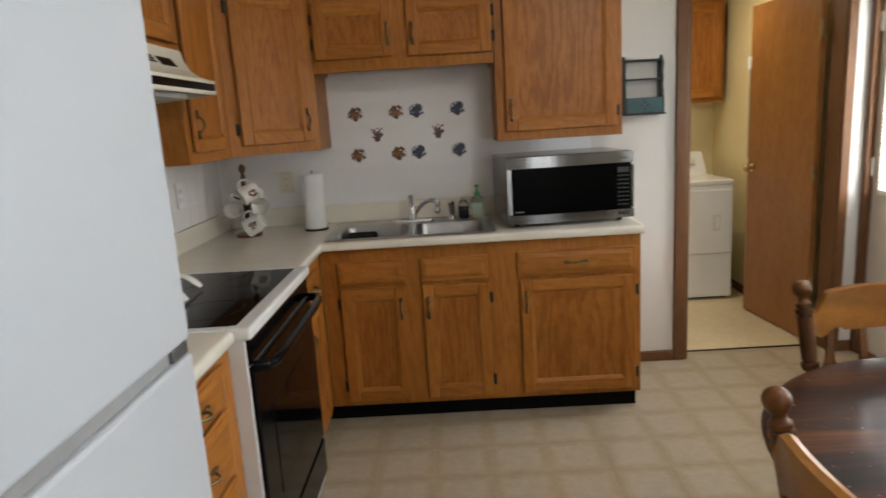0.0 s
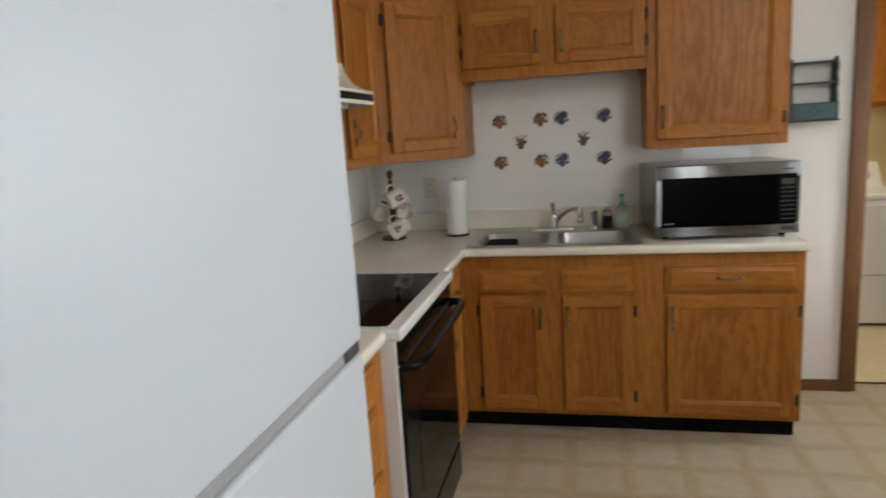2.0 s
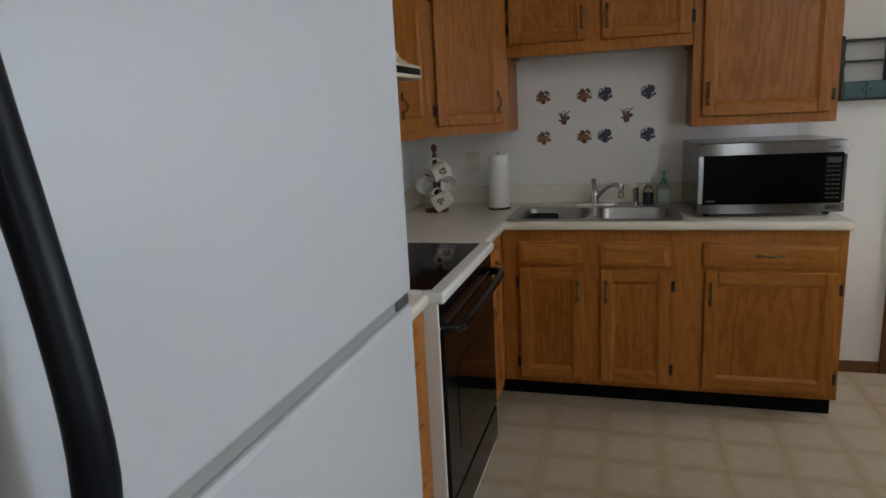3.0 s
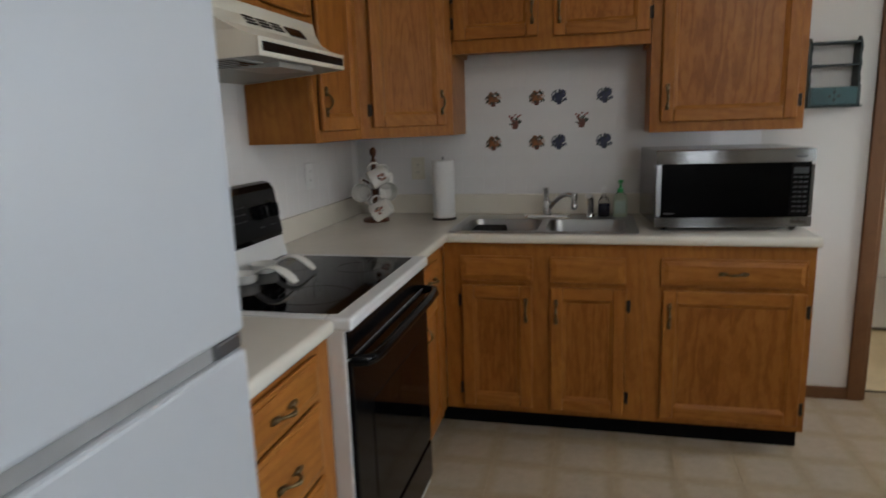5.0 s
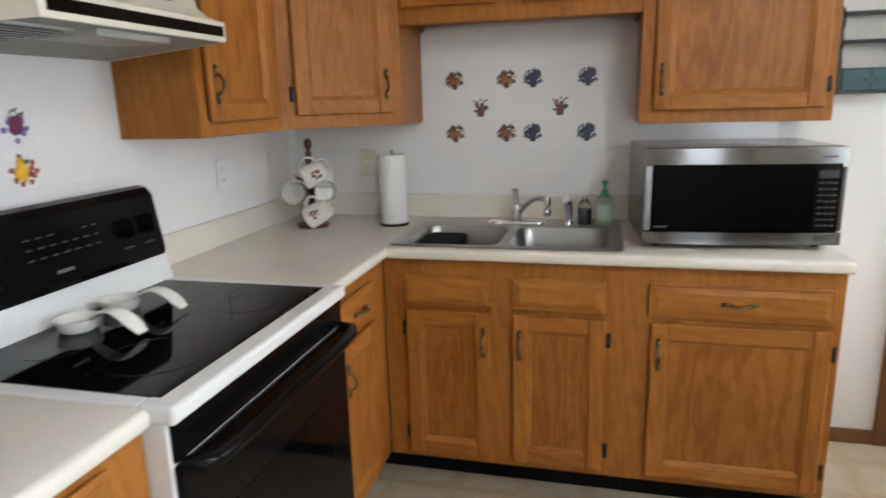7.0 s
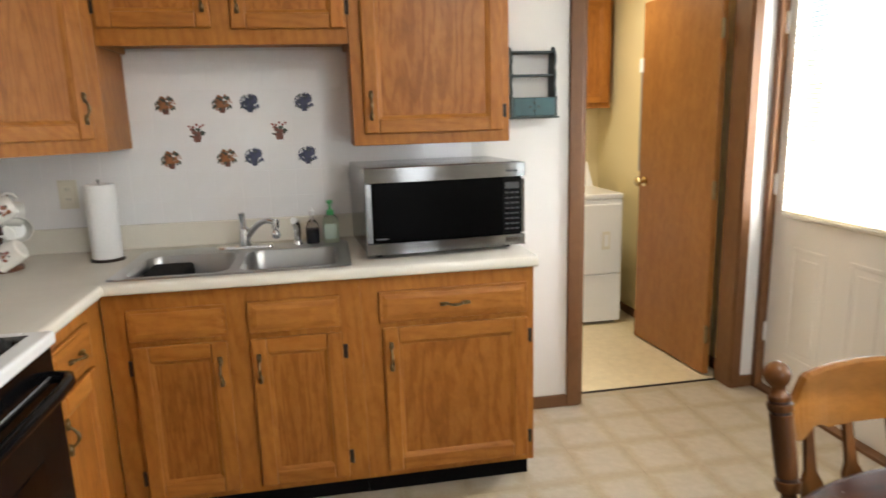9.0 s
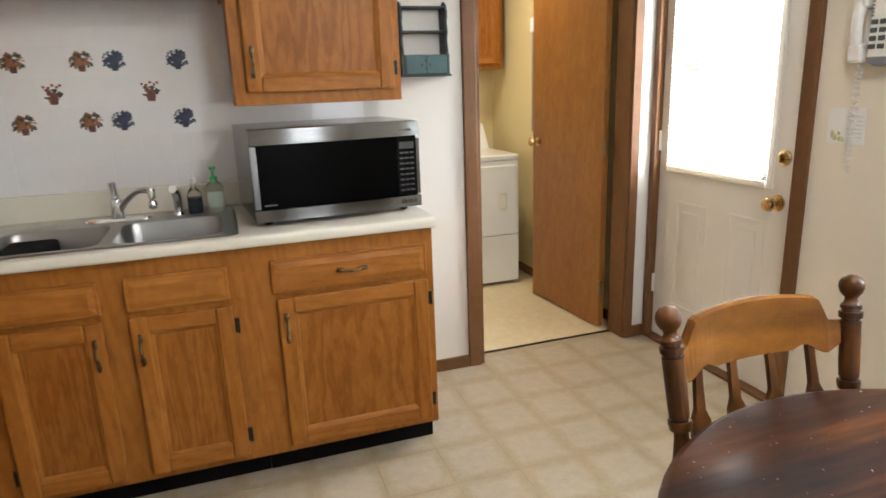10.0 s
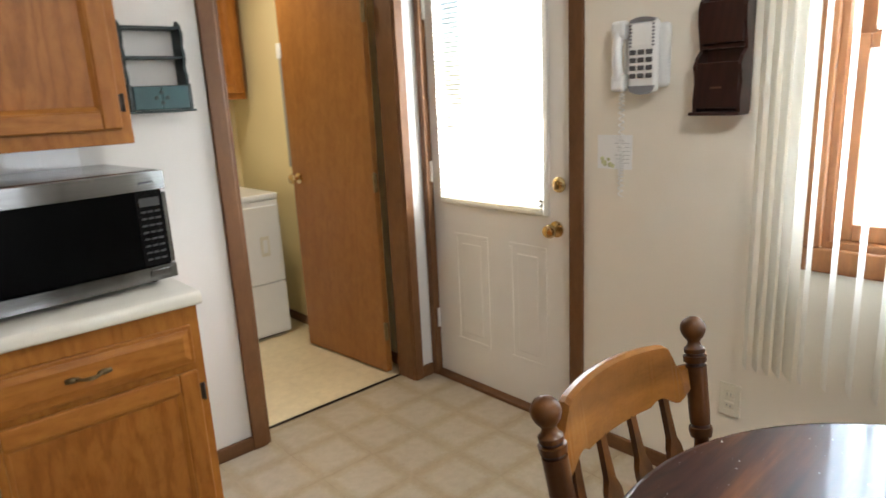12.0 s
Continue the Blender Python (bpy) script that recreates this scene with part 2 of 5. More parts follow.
TEAL = plain("teal_paint", (0.030, 0.085, 0.095), 0.5, 0, 0.2, 14, 160, 0.15)
TEAL_DARK = plain("dark_green_paint", (0.018, 0.034, 0.034), 0.5, 0, 0.2, 14, 160, 0.15)
DOOR_WHITE = plain("white_door_paint", (0.78, 0.76, 0.72), 0.55, 0, 0.02, 2, 120, 0.1)
GLASS = glassy("clear_glass")
GREEN_CLEAR = glassy("pale_green_bottle", (0.82, 0.97, 0.87), 0.05)
CLEAR_PLASTIC = glassy("clear_bottle", (0.9, 0.92, 0.95), 0.08)
GREEN = plain("green_plastic", (0.06, 0.42, 0.13), 0.35, 0, 0.05)
NAVY_SOAP = plain("dark_blue_soap", (0.010, 0.012, 0.035), 0.15, 0, 0.1)
RED = plain("decal_red", (0.33, 0.065, 0.050), 0.3, 0, 0.3, 40, 200, 0)
ORANGE = plain("decal_orange", (0.36, 0.14, 0.055), 0.3, 0, 0.3, 40, 200, 0)
YELLOW = plain("decal_yellow", (0.75, 0.42, 0.03), 0.3, 0, 0.2, 40, 200, 0)
NAVY = plain("decal_navy", (0.062, 0.070, 0.135), 0.3, 0, 0.3, 40, 200, 0)
PLUM = plain("decal_plum", (0.16, 0.03, 0.09), 0.3, 0, 0.3, 40, 200, 0)
LILAC = plain("decal_lilac", (0.20, 0.16, 0.36), 0.3, 0, 0.3, 40, 200, 0)
LEAF = plain("decal_leaf", (0.055, 0.075, 0.058), 0.3, 0, 0.3, 40, 200, 0)
TERRACOTTA = plain("decal_terracotta", (0.22, 0.085, 0.06), 0.3, 0, 0.3, 40, 200, 0)
PHONE_GREY = plain("grey_phone_plastic", (0.20, 0.20, 0.22), 0.35, 0, 0.06)


def brushed(name):
    m, t, p = principled(name)
    v = coords(t, (3, 3, 900))
    n = noisy(t, v, 1.0, 2)
    t.links.new(ramp(t, n, [(0.3, (0.16, 0.16, 0.16)), (0.7, (0.24, 0.24, 0.24))]).outputs[0], p.inputs["Base Color"])
    p.inputs["Metallic"].default_value, p.inputs["Roughness"].default_value = 1.0, 0.17
    p.inputs["Anisotropic"].default_value, p.inputs["Anisotropic Rotation"].default_value = 0.75, 0.25
    bumped(t, p, n, 0.05, 0.0004)
    return m


STEEL = brushed("brushed_steel")
HINGE_STEEL = plain("dark_hinge_steel", (0.17, 0.17, 0.175), 0.35, 0.8, 0.1)
SINK_STEEL = plain("satin_steel", (0.40, 0.40, 0.395), 0.32, 1.0, 0.03, 5, 60, 0.0)


def blind_slat(name, colour, through_colour, share):
    m, t, p = principled(name)
    p.inputs["Base Color"].default_value, p.inputs["Roughness"].default_value = (*colour, 1), 0.5
    back = node(t, "ShaderNodeBsdfTranslucent", Color=(*through_colour, 1))
    mix = node(t, "ShaderNodeMixShader", Fac=share)
    v = coords(t)
    tone = ramp(t, noisy(t, v, 6, 2), [(0.3, tuple(c * 0.95 for c in colour)), (0.7, colour)])
    t.links.new(tone.outputs[0], p.inputs["Base Color"])
    t.links.new(p.outputs[0], mix.inputs[1])
    t.links.new(back.outputs[0], mix.inputs[2])
    t.links.new(mix.outputs[0], t.nodes["Material Output"].inputs[0])
    return m


MINI_SLAT = blind_slat("mini_blind_slat", (0.78, 0.75, 0.66), (0.85, 0.78, 0.62), 0.26)
VERTICAL_SLAT = blind_slat("vertical_blind_slat", (0.84, 0.82, 0.76), (0.86, 0.83, 0.76), 0.58)


def vinyl(name, field, band, size, edge, shift=(0.0, 0.0)):
    """Sheet vinyl squares: a mottled field inside a darker printed band."""
    m, t, p = principled(name)
    v = coords(t)
    gaps = []
    sep = t.nodes.new("ShaderNodeSeparateXYZ")
    t.links.new(v, sep.inputs[0])
    info, comb = t.nodes.new("ShaderNodeObjectInfo"), t.nodes.new("ShaderNodeCombineXYZ")
    for k in range(3):
        t.links.new(info.outputs["Random"], comb.inputs[k])
    move = t.nodes.new("ShaderNodeVectorMath")
    move.operation = "MULTIPLY_ADD"
    move.inputs[1].default_value = (37.0, 23.0, 11.0)
    t.links.new(comb.outputs[0], move.inputs[0])
    t.links.new(v, move.inputs[2])
    v = move.outputs[0]
    for k in range(2):
        add = t.nodes.new("ShaderNodeMath")
        add.operation, add.inputs[1].default_value = "ADD", shift[k]
        t.links.new(sep.outputs[k], add.inputs[0])
        pp = t.nodes.new("ShaderNodeMath")
        pp.operation, pp.inputs[1].default_value = "PINGPONG", size / 2
        t.links.new(add.outputs[0], pp.inputs[0])
        gaps.append(pp.outputs[0])
    near = t.nodes.new("ShaderNodeMath")
    near.operation = "MINIMUM"
    t.links.new(gaps[0], near.inputs[0])
    t.links.new(gaps[1], near.inputs[1])
    wob = t.nodes.new("ShaderNodeMath")
    wob.operation = "MULTIPLY_ADD"
    wob.inputs[1].default_value, wob.inputs[2].default_value = edge * 1.6, -edge * 0.8
    t.links.new(noisy(t, v, 70, 3, 0.7), wob.inputs[0])
    s = t.nodes.new("ShaderNodeMath")
    s.operation = "ADD"
    t.links.new(near.outputs[0], s.inputs[0])
    t.links.new(wob.outputs[0], s.inputs[1])
    mask = t.nodes.new("ShaderNodeMapRange")
    mask.inputs["From Min"].default_value, mask.inputs["From Max"].default_value = edge * 0.45, edge * 1.35
    t.links.new(s.outputs[0], mask.inputs[0])
    col = blend(t, "MIX", mask.outputs[0], band, field)
    mottle = ramp(t, noisy(t, v, 26, 5, 0.65), [(0.3, (0.88, 0.86, 0.83)), (0.7, (1.05, 1.04, 1.02))])
    col = blend(t, "MULTIPLY", 0.9, col, mottle.outputs[0])
    wear = ramp(t, noisy(t, v, 1.7, 3), [(0.3, (0.92, 0.91, 0.90)), (0.7, (1, 1, 1))])
    col = blend(t, "MULTIPLY", 0.8, col, wear.outputs[0])
    t.links.new(col, p.inputs["Base Color"])
    p.inputs["Roughness"].default_value = 0.36
    bumped(t, p, noisy(t, v, 120, 3), 0.2, 0.0008)
    return m


PITCH = 0.241
VINYL = vinyl("kitchen_vinyl", (0.47, 0.405, 0.315), (0.42, 0.338, 0.225), PITCH, 0.034, (PITCH / 2, PITCH / 2))
VINYL_LAUNDRY = vinyl("laundry_vinyl", (0.74, 0.63, 0.43), (0.725, 0.61, 0.41), 0.30, 0.010, (0.1, 0.05))


# ---- mesh tools ----
def slab(bm, x0, x1, y0, y1, z0, z1, bev=0.0, seg=2, mi=0):
    m = Matrix.Translation(((x0 + x1) / 2, (y0 + y1) / 2, (z0 + z1) / 2)) @ Matrix.Diagonal((abs(x1 - x0), abs(y1 - y0), abs(z1 - z0), 1))
    vs = bmesh.ops.create_cube(bm, size=1, matrix=m)["verts"]
    fs = {f for v in vs for f in v.link_faces}
    for f in fs:
        f.material_index = mi
    if bev:
        es = list({e for v in vs for e in v.link_edges})
        out = bmesh.ops.bevel(bm, geom=es, offset=bev, segments=seg, affect="EDGES", profile=0.5)
        for f in out["faces"]:
            f.material_index = mi
    return bm


def box(x0, x1, y0, y1, z0, z1, bev=0.0, seg=2):
    return slab(bmesh.new(), x0, x1, y0, y1, z0, z1, bev, seg)


def prism(bm, outline, axis, a, b, mi=0, smooth=False):
    """Extrude a 2D outline along an axis: x takes (y, z), y takes (x, z), z takes (x, y)."""
    def at(p, w):
        return {"x": (w, *p), "y": (p[0], w, p[1]), "z": (*p, w)}[axis]
    lo, hi = ([bm.verts.new(at(p, w)) for p in outline] for w in (a, b))
    fs = [bm.faces.new(lo), bm.faces.new(hi[::-1])]
    n = len(outline)
    for k in range(n):
        f = bm.faces.new((lo[k], hi[k], hi[(k + 1) % n], lo[(k + 1) % n]))
        f.smooth = smooth
        fs.append(f)
    for f in fs:
        f.material_index = mi
    bmesh.ops.recalc_face_normals(bm, faces=fs)
    return bm


def rings(bm, loops, closed_ends=True, smooth=True, mi=0):
    rows = [[bm.verts.new(p) for p in loop] for loop in loops]
    fs = []
    for a, b in zip(rows, rows[1:]):
        n = len(a)
        for k in range(n):
            f = bm.faces.new((a[k], a[(k + 1) % n], b[(k + 1) % n], b[k]))
            f.smooth, f.material_index = smooth, mi
            fs.append(f)
    if closed_ends:
        for r in (rows[0][::-1], rows[-1]):
            f = bm.faces.new(r)
            f.material_index = mi
            fs.append(f)
    bmesh.ops.recalc_face_normals(bm, faces=fs)
    return rows


def lathe(bm, profile, at=(0, 0, 0), seg=20, m=None, mi=0, ends=True):
    loops = []
    for r, z in profile:
        loop = [Vector((r * math.cos(2 * math.pi * k / seg), r * math.sin(2 * math.pi * k / seg), z)) for k in range(seg)]
        loops.append([(m @ p if m else p + Vector(at)) for p in loop])
    rings(bm, loops, ends, True, mi)
    return bm


def tube(bm, points, radius, seg=8, mi=0, flat=1.0):
    """A round bar along points; radius: one number or one for each point."""
    pts = [Vector(p) for p in points]
    rad = radius if isinstance(radius, (list, tuple)) else [radius] * len(pts)
    loops, side = [], None
    for k, p in enumerate(pts):
        d = (pts[min(k + 1, len(pts) - 1)] - pts[max(k - 1, 0)]).normalized()
        if side is None:
            side = d.cross(Vector((0, 0, 1)) if abs(d.z) < 0.9 else Vector((0, 1, 0))).normalized()
        side = (side - d * side.dot(d)).normalized()
        up = d.cross(side)
        loops.append([p + rad[k] * (math.cos(2 * math.pi * j / seg) * side + flat * math.sin(2 * math.pi * j / seg) * up) for j in range(seg)])
    rings(bm, loops, True, True, mi)
    return bm


def arc(centre, r, a0, a1, n, plane="xz", other=0.0):
    out = []
    for k in range(n + 1):
        a = radians(a0 + (a1 - a0) * k / n)
        u, w = centre[0] + r * math.cos(a), centre[1] + r * math.sin(a)
        out.append({"xz": (u, other, w), "yz": (other, u, w), "xy": (u, w, other)}[plane])
    return out


def rounded(x0, x1, y0, y1, r, z, n=5):
    pts = []
    for cx, cy, a in ((x1 - r, y1 - r, 0), (x0 + r, y1 - r, 90), (x0 + r, y0 + r, 180), (x1 - r, y0 + r, 270)):
        pts += [(cx + r * math.cos(radians(a + 90 * k / n)), cy + r * math.sin(radians(a + 90 * k / n)), z) for k in range(n + 1)]
    return pts


def link(name, bm, mats):
    for e in bm.edges:
        if len(e.link_faces) == 2 and e.calc_face_angle() > 0.75:
            e.smooth = False
    data = bpy.data.meshes.new(name)
    bm.to_mesh(data)
    bm.free()
    for m in mats if isinstance(mats, (list, tuple)) else [mats]:
        data.materials.append(m)
    return new(name, data)


def part(name, bm, mats, parent, label=""):
    ob = link(name, bm, mats)
    ob.parent = parent
    ob.matrix_parent_inverse = parent.matrix_basis.inverted()
    return tagged(ob, label)


def piece(name, data, at, parent):
    """An object of its own on shared mesh data."""
    ob = new(name, data)
    ob.parent = parent
    ob.matrix_parent_inverse = parent.matrix_basis.inverted()
    ob.matrix_basis = at if isinstance(at, Matrix) else Matrix.Translation(at)
    return ob


def mesh_only(name, bm, mats):
    data = bpy.data.meshes.new(name)
    bm.to_mesh(data)
    bm.free()
    for m in mats if isinstance(mats, (list, tuple)) else [mats]:
        data.materials.append(m)
    return data


def thing(name, at, label, category, group=""):
    ob = new(name)
    ob.empty_display_size = 0.05
    ob.matrix_basis = Matrix.Translation(at)
    return tagged(ob, label, category, group)


def solid(name, bm, mats, label, category, group=""):
    return tagged(link(name, bm, mats), label, category, group)


def setting(name, bm, mats, label, category=""):
    return tagged(link(name, bm, mats), label, category, "", "structure")


# ---- the shell ----
WX, REAR, TOP = 3.49, -4.8, 2.44
floor = setting("floor", box(-0.12, WX + 0.12, REAR - 0.12, 0.115, -0.1, -0.004), VINYL, "beige sheet vinyl kitchen floor with square pattern", "floor")
laundry_floor = setting("floor_laundry", box(1.9, 3.6, 0.118, 2.0, -0.1, 0.002), VINYL_LAUNDRY, "pale yellow vinyl floor of the laundry room", "floor")
setting("threshold_trim", box(2.53, 3.362, 0.108, 0.121, -0.002, 0.0035, 0.001), BRONZE, "thin dark metal strip between two floors", "threshold")

bm = box(-0.12, 2.53, 0.002, 0.12, 0, TOP)
slab(bm, 3.362, WX + 0.12, 0.002, 0.12, 0, TOP)
slab(bm, 2.53, 3.362, 0.002, 0.12, 2.04, TOP)
wall_north = setting("wall_north", bm, PAINT, "white painted kitchen wall with glazed tile above the counter", "wall")
wall_west = setting("wall_west", box(-0.12, -0.002, REAR, 0.002, 0, TOP), PAINT, "white painted wall with glazed tile above the counter", "wall")
bm = box(WX, WX + 0.14, -0.012, 0.12, 0, TOP)
slab(bm, WX, WX + 0.14, -1.765, -0.885, 0, TOP)
slab(bm, WX, WX + 0.14, -0.885, -0.012, 2.05, TOP)
slab(bm, WX, WX + 0.14, -2.55, -1.765, 0, 0.925)
slab(bm, WX, WX + 0.14, -2.55, -1.765, 2.03, TOP)
slab(bm, WX, WX + 0.14, REAR, -2.55, 0, TOP)
setting("wall_east", bm, PAINT_CREAM, "cream painted wall with an outside door and a window", "wall")
bm = box(-0.12, 2.44, REAR - 0.12, REAR, 0, TOP)
slab(bm, 3.00, WX + 0.14, REAR - 0.12, REAR, 0, TOP)
slab(bm, 2.44, 3.00, REAR - 0.12, REAR, 0, 0.95)
slab(bm, 2.44, 3.00, REAR - 0.12, REAR, 2.25, TOP)
setting("wall_south", bm, PAINT_CREAM, "plain cream wall that closes the room", "wall")
setting("ceiling", box(-0.12, WX + 0.14, REAR - 0.12, 0.12, TOP, TOP + 0.1), CEILING, "white textured ceiling", "ceiling")
bm = box(0.0, 2.10, -0.315, 0.0, 2.10, TOP - 0.002)
slab(bm, 0.0, 0.285, -2.62, -0.315, 2.10, TOP - 0.002)
setting("soffit", bm, CEILING, "pale textured soffit above the wall cabinets", "soffit")
setting("wall_laundry_north", box(1.8, 3.6, 1.88, 2.0, 0, TOP), PAINT_YELLOW, "pale yellow laundry room wall", "wall")
setting("wall_laundry_east", box(3.43, 3.6, 0.122, 1.88, 0, TOP), PAINT_YELLOW, "pale yellow laundry room side wall", "wall")
setting("wall_laundry_west", box(1.8, 1.9, 0.122, 1.88, 0, TOP), PAINT_YELLOW, "pale yellow laundry room side wall", "wall")
setting("ceiling_laundry", box(1.8, 3.6, 0.122, 2.0, TOP, TOP + 0.1), CEILING, "white textured laundry ceiling", "ceiling")

# the laundry fixture is unseen, added to go with its fill lamp
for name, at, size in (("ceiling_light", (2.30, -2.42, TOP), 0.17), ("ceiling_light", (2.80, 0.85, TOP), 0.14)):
    t = thing(name, at, "unseen round flush ceiling light with frosted glass bowl", "ceiling light")
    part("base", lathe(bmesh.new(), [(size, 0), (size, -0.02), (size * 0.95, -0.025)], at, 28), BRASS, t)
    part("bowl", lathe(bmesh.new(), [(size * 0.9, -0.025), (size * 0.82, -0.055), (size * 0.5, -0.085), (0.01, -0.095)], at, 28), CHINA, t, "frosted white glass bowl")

# baseboards
def baseboard(x0, x1, y0, y1, m):
    setting("baseboard", box(x0, x1, y0, y1, 0, 0.062, 0.005), m, "dark brown wooden baseboard", "baseboard")


baseboard(2.100, 2.465, -0.014, 0.001, TRIM_X)
baseboard(3.404, 3.474, -0.014, 0.001, TRIM_X)
baseboard(WX - 0.013, WX + 0.001, -4.79, -0.939, TRIM_Y)
baseboard(3.416, 3.429, 0.20, 1.88, TRIM_Y)
baseboard(0.002, 0.016, -4.79, -3.44, TRIM_Y)

# inner doorway
bm = box(2.462, 2.527, -0.018, 0.001, 0, 2.105, 0.005)
setting("trim", bm, TRIM_V, "brown wooden door casing", "door casing")
setting("trim", box(3.352, 3.402, -0.018, 0.001, 0, 2.105, 0.005), TRIM_V, "brown wooden door casing", "door casing")
setting("trim", box(2.462, 3.402, -0.020, 0.001, 2.042, 2.107, 0.005), TRIM_X, "brown wooden door head casing", "door casing")
setting("trim", box(2.522, 2.545, -0.004, 0.124, 0, 2.04, 0.002), TRIM_V, "brown wooden door jamb", "door jamb")
setting("trim", box(3.346, 3.368, -0.004, 0.124, 0, 2.04, 0.002), TRIM_V, "brown wooden door jamb", "door jamb")

# inner door, standing open into the laundry room
HINGE, FREE = Vector((3.306, 0.165, 0)), Vector((3.250, 0.850, 0))
angle = math.degrees(math.atan2(FREE.y - HINGE.y, FREE.x - HINGE.x))
DM = pose(HINGE.x, HINGE.y, 0, 0, 0, angle)
DW = (FREE - HINGE).length


def moved(bm, m):
    bm.transform(m)
    return bm


door_1 = setting("door_1", moved(box(0.0, DW, -0.036, 0.0, 0.012, 2.03, 0.002), DM), LAUAN, "flat brown veneer inner door standing open", "door")
for z in (0.24, 1.01, 1.80):
    bm = box(-0.026, 0.004, -0.004, 0.002, z - 0.045, z + 0.045, 0.001)
    tube(bm, [(-0.012, 0.004, z - 0.048), (-0.012, 0.004, z + 0.048)], 0.006)
    part("hinge", moved(bm, DM), ANTIQUE, door_1, "dull brass hinge")
for side in (1, -1):
    m = DM @ pose(DW - 0.062, 0.0 if side > 0 else -0.036, 1.0, -90 * side)
    part("knob", lathe(bmesh.new(), [(0.03, 0), (0.03, 0.006), (0.011, 0.01), (0.011, 0.028), (0.024, 0.036), (0.028, 0.048), (0.022, 0.06), (0.004, 0.064)], m=m), BRASS, door_1, "round brass knob")
t = thing("ironing_board", (3.29, 0.84, 0.95), "grey folded ironing board hung behind the open door", "ironing board")
part("board", moved(box(0.40, DW + 0.085, -0.058, -0.038, 1.05, 1.66, 0.008), DM), plain("grey_cover", (0.30, 0.30, 0.29), 0.8), t)
part("hook", moved(box(DW - 0.01, DW + 0.030, -0.060, 0.006, 1.64, 1.72, 0.004), DM), WHITE_PLASTIC, t, "white plastic hook")

# outside door
DX = WX + 0.035
bm = box(DX, DX + 0.045, -0.876, -0.712, 0.02, 2.04, 0.002)
slab(bm, DX, DX + 0.045, -0.091, -0.024, 0.02, 2.04, 0.002)
slab(bm, DX, DX + 0.045, -0.716, -0.086, 0.02, 0.915)
slab(bm, DX, DX + 0.045, -0.716, -0.086, 1.93, 2.04)
door_2 = setting("door_2", bm, DOOR_WHITE, "white painted steel outside door with half window", "door")


def raised_panel(parent, y0, y1, z0, z1):
    for k, (a, b, c, d) in enumerate(((y0, y1, z0, z0 + 0.018), (y0, y1, z1 - 0.018, z1), (y0, y0 + 0.018, z0 + 0.018, z1 - 0.018), (y1 - 0.018, y1, z0 + 0.018, z1 - 0.018))):
        part("moulding", box(DX - 0.0022, DX + 0.004, a, b, c, d, 0.0021, 2), DOOR_WHITE, parent)
    part("panel", box(DX - 0.0022, DX + 0.008, y0 + 0.045, y1 - 0.045, z0 + 0.045, z1 - 0.045, 0.006, 2), DOOR_WHITE, parent)


raised_panel(door_2, -0.383, -0.163, 0.215, 0.765)
raised_panel(door_2, -0.723, -0.513, 0.215, 0.765)
bm = bmesh.new()
for y0, y1, z0, z1 in ((-0.744, -0.714, 0.90, 1.945), (-0.092, -0.084, 0.90, 1.945), (-0.714, -0.092, 0.90, 0.928), (-0.714, -0.092, 1.915, 1.945)):
    slab(bm, DX - 0.010, DX + 0.02, y0, y1, z0, z1, 0.005)
part("window_frame", bm, DOOR_WHITE, door_2)
pane = part("pane", box(DX + 0.018, DX + 0.024, -0.711, -0.092, 0.916, 1.929), GLASS, door_2)
pane.visible_shadow = False
for z in (0.30, 1.05, 1.80):
    part("hinge", box(DX - 0.014, DX + 0.004, -0.028, -0.006, z - 0.05, z + 0.05, 0.003), DOOR_WHITE, door_2, "white painted hinge")
part("knob", lathe(bmesh.new(), [(0.034, 0), (0.034, 0.006), (0.012, 0.012), (0.012, 0.03), (0.025, 0.038), (0.030, 0.052), (0.024, 0.066), (0.004, 0.07)], m=pose(DX, -0.779, 0.853, 0, -90)), BRASS, door_2, "round brass knob")
bm = lathe(bmesh.new(), [(0.032, 0), (0.032, 0.008), (0.026, 0.014), (0.004, 0.016)], m=pose(DX, -0.793, 1.037, 0, -90))
slab(bm, DX - 0.034, DX - 0.014, -0.799, -0.787, 1.02, 1.054, 0.003)
part("deadbolt", bm, BRASS, door_2, "brass deadbolt thumb turn")

# mini blind on the outside door
t = thing("mini_blind", (DX - 0.03, -0.428, 0.94), "closed cream mini blind on the outside door", "blind")
part("headrail", box(DX - 0.042, DX - 0.012, -0.714, -0.092, 1.925, 1.955, 0.003), WHITE_PLASTIC, t)
part("bottom_rail", box(DX - 0.036, DX - 0.014, -0.717, -0.112, 0.925, 0.938, 0.004), MINI_SLAT, t)
bm = bmesh.new()
tilt = radians(33)
slats = []
for k in range(3):
    w = (k - 1) * 0.0125
    slats.append((w * math.cos(tilt), w * math.sin(tilt) + (0.0016 if k == 1 else 0)))
slat_bm = bmesh.new()
rows = [[slat_bm.verts.new((dx, y, dz)) for y in (-0.715, -0.114)] for dx, dz in slats]
for a, b in zip(rows, rows[1:]):
    slat_bm.faces.new((a[0], a[1], b[1], b[0])).smooth = True
slat_mesh = mesh_only("slat", slat_bm, MINI_SLAT)
for k in range(48):
    piece("slat", slat_mesh, (DX - 0.026, 0.0, 0.952 + 0.0203 * k), t)
for y in (-0.636, -0.226):
    part("ladder_cord", box(DX - 0.040, DX - 0.0385, y - 0.001, y + 0.001, 0.938, 1.925), WHITE_PLASTIC, t)

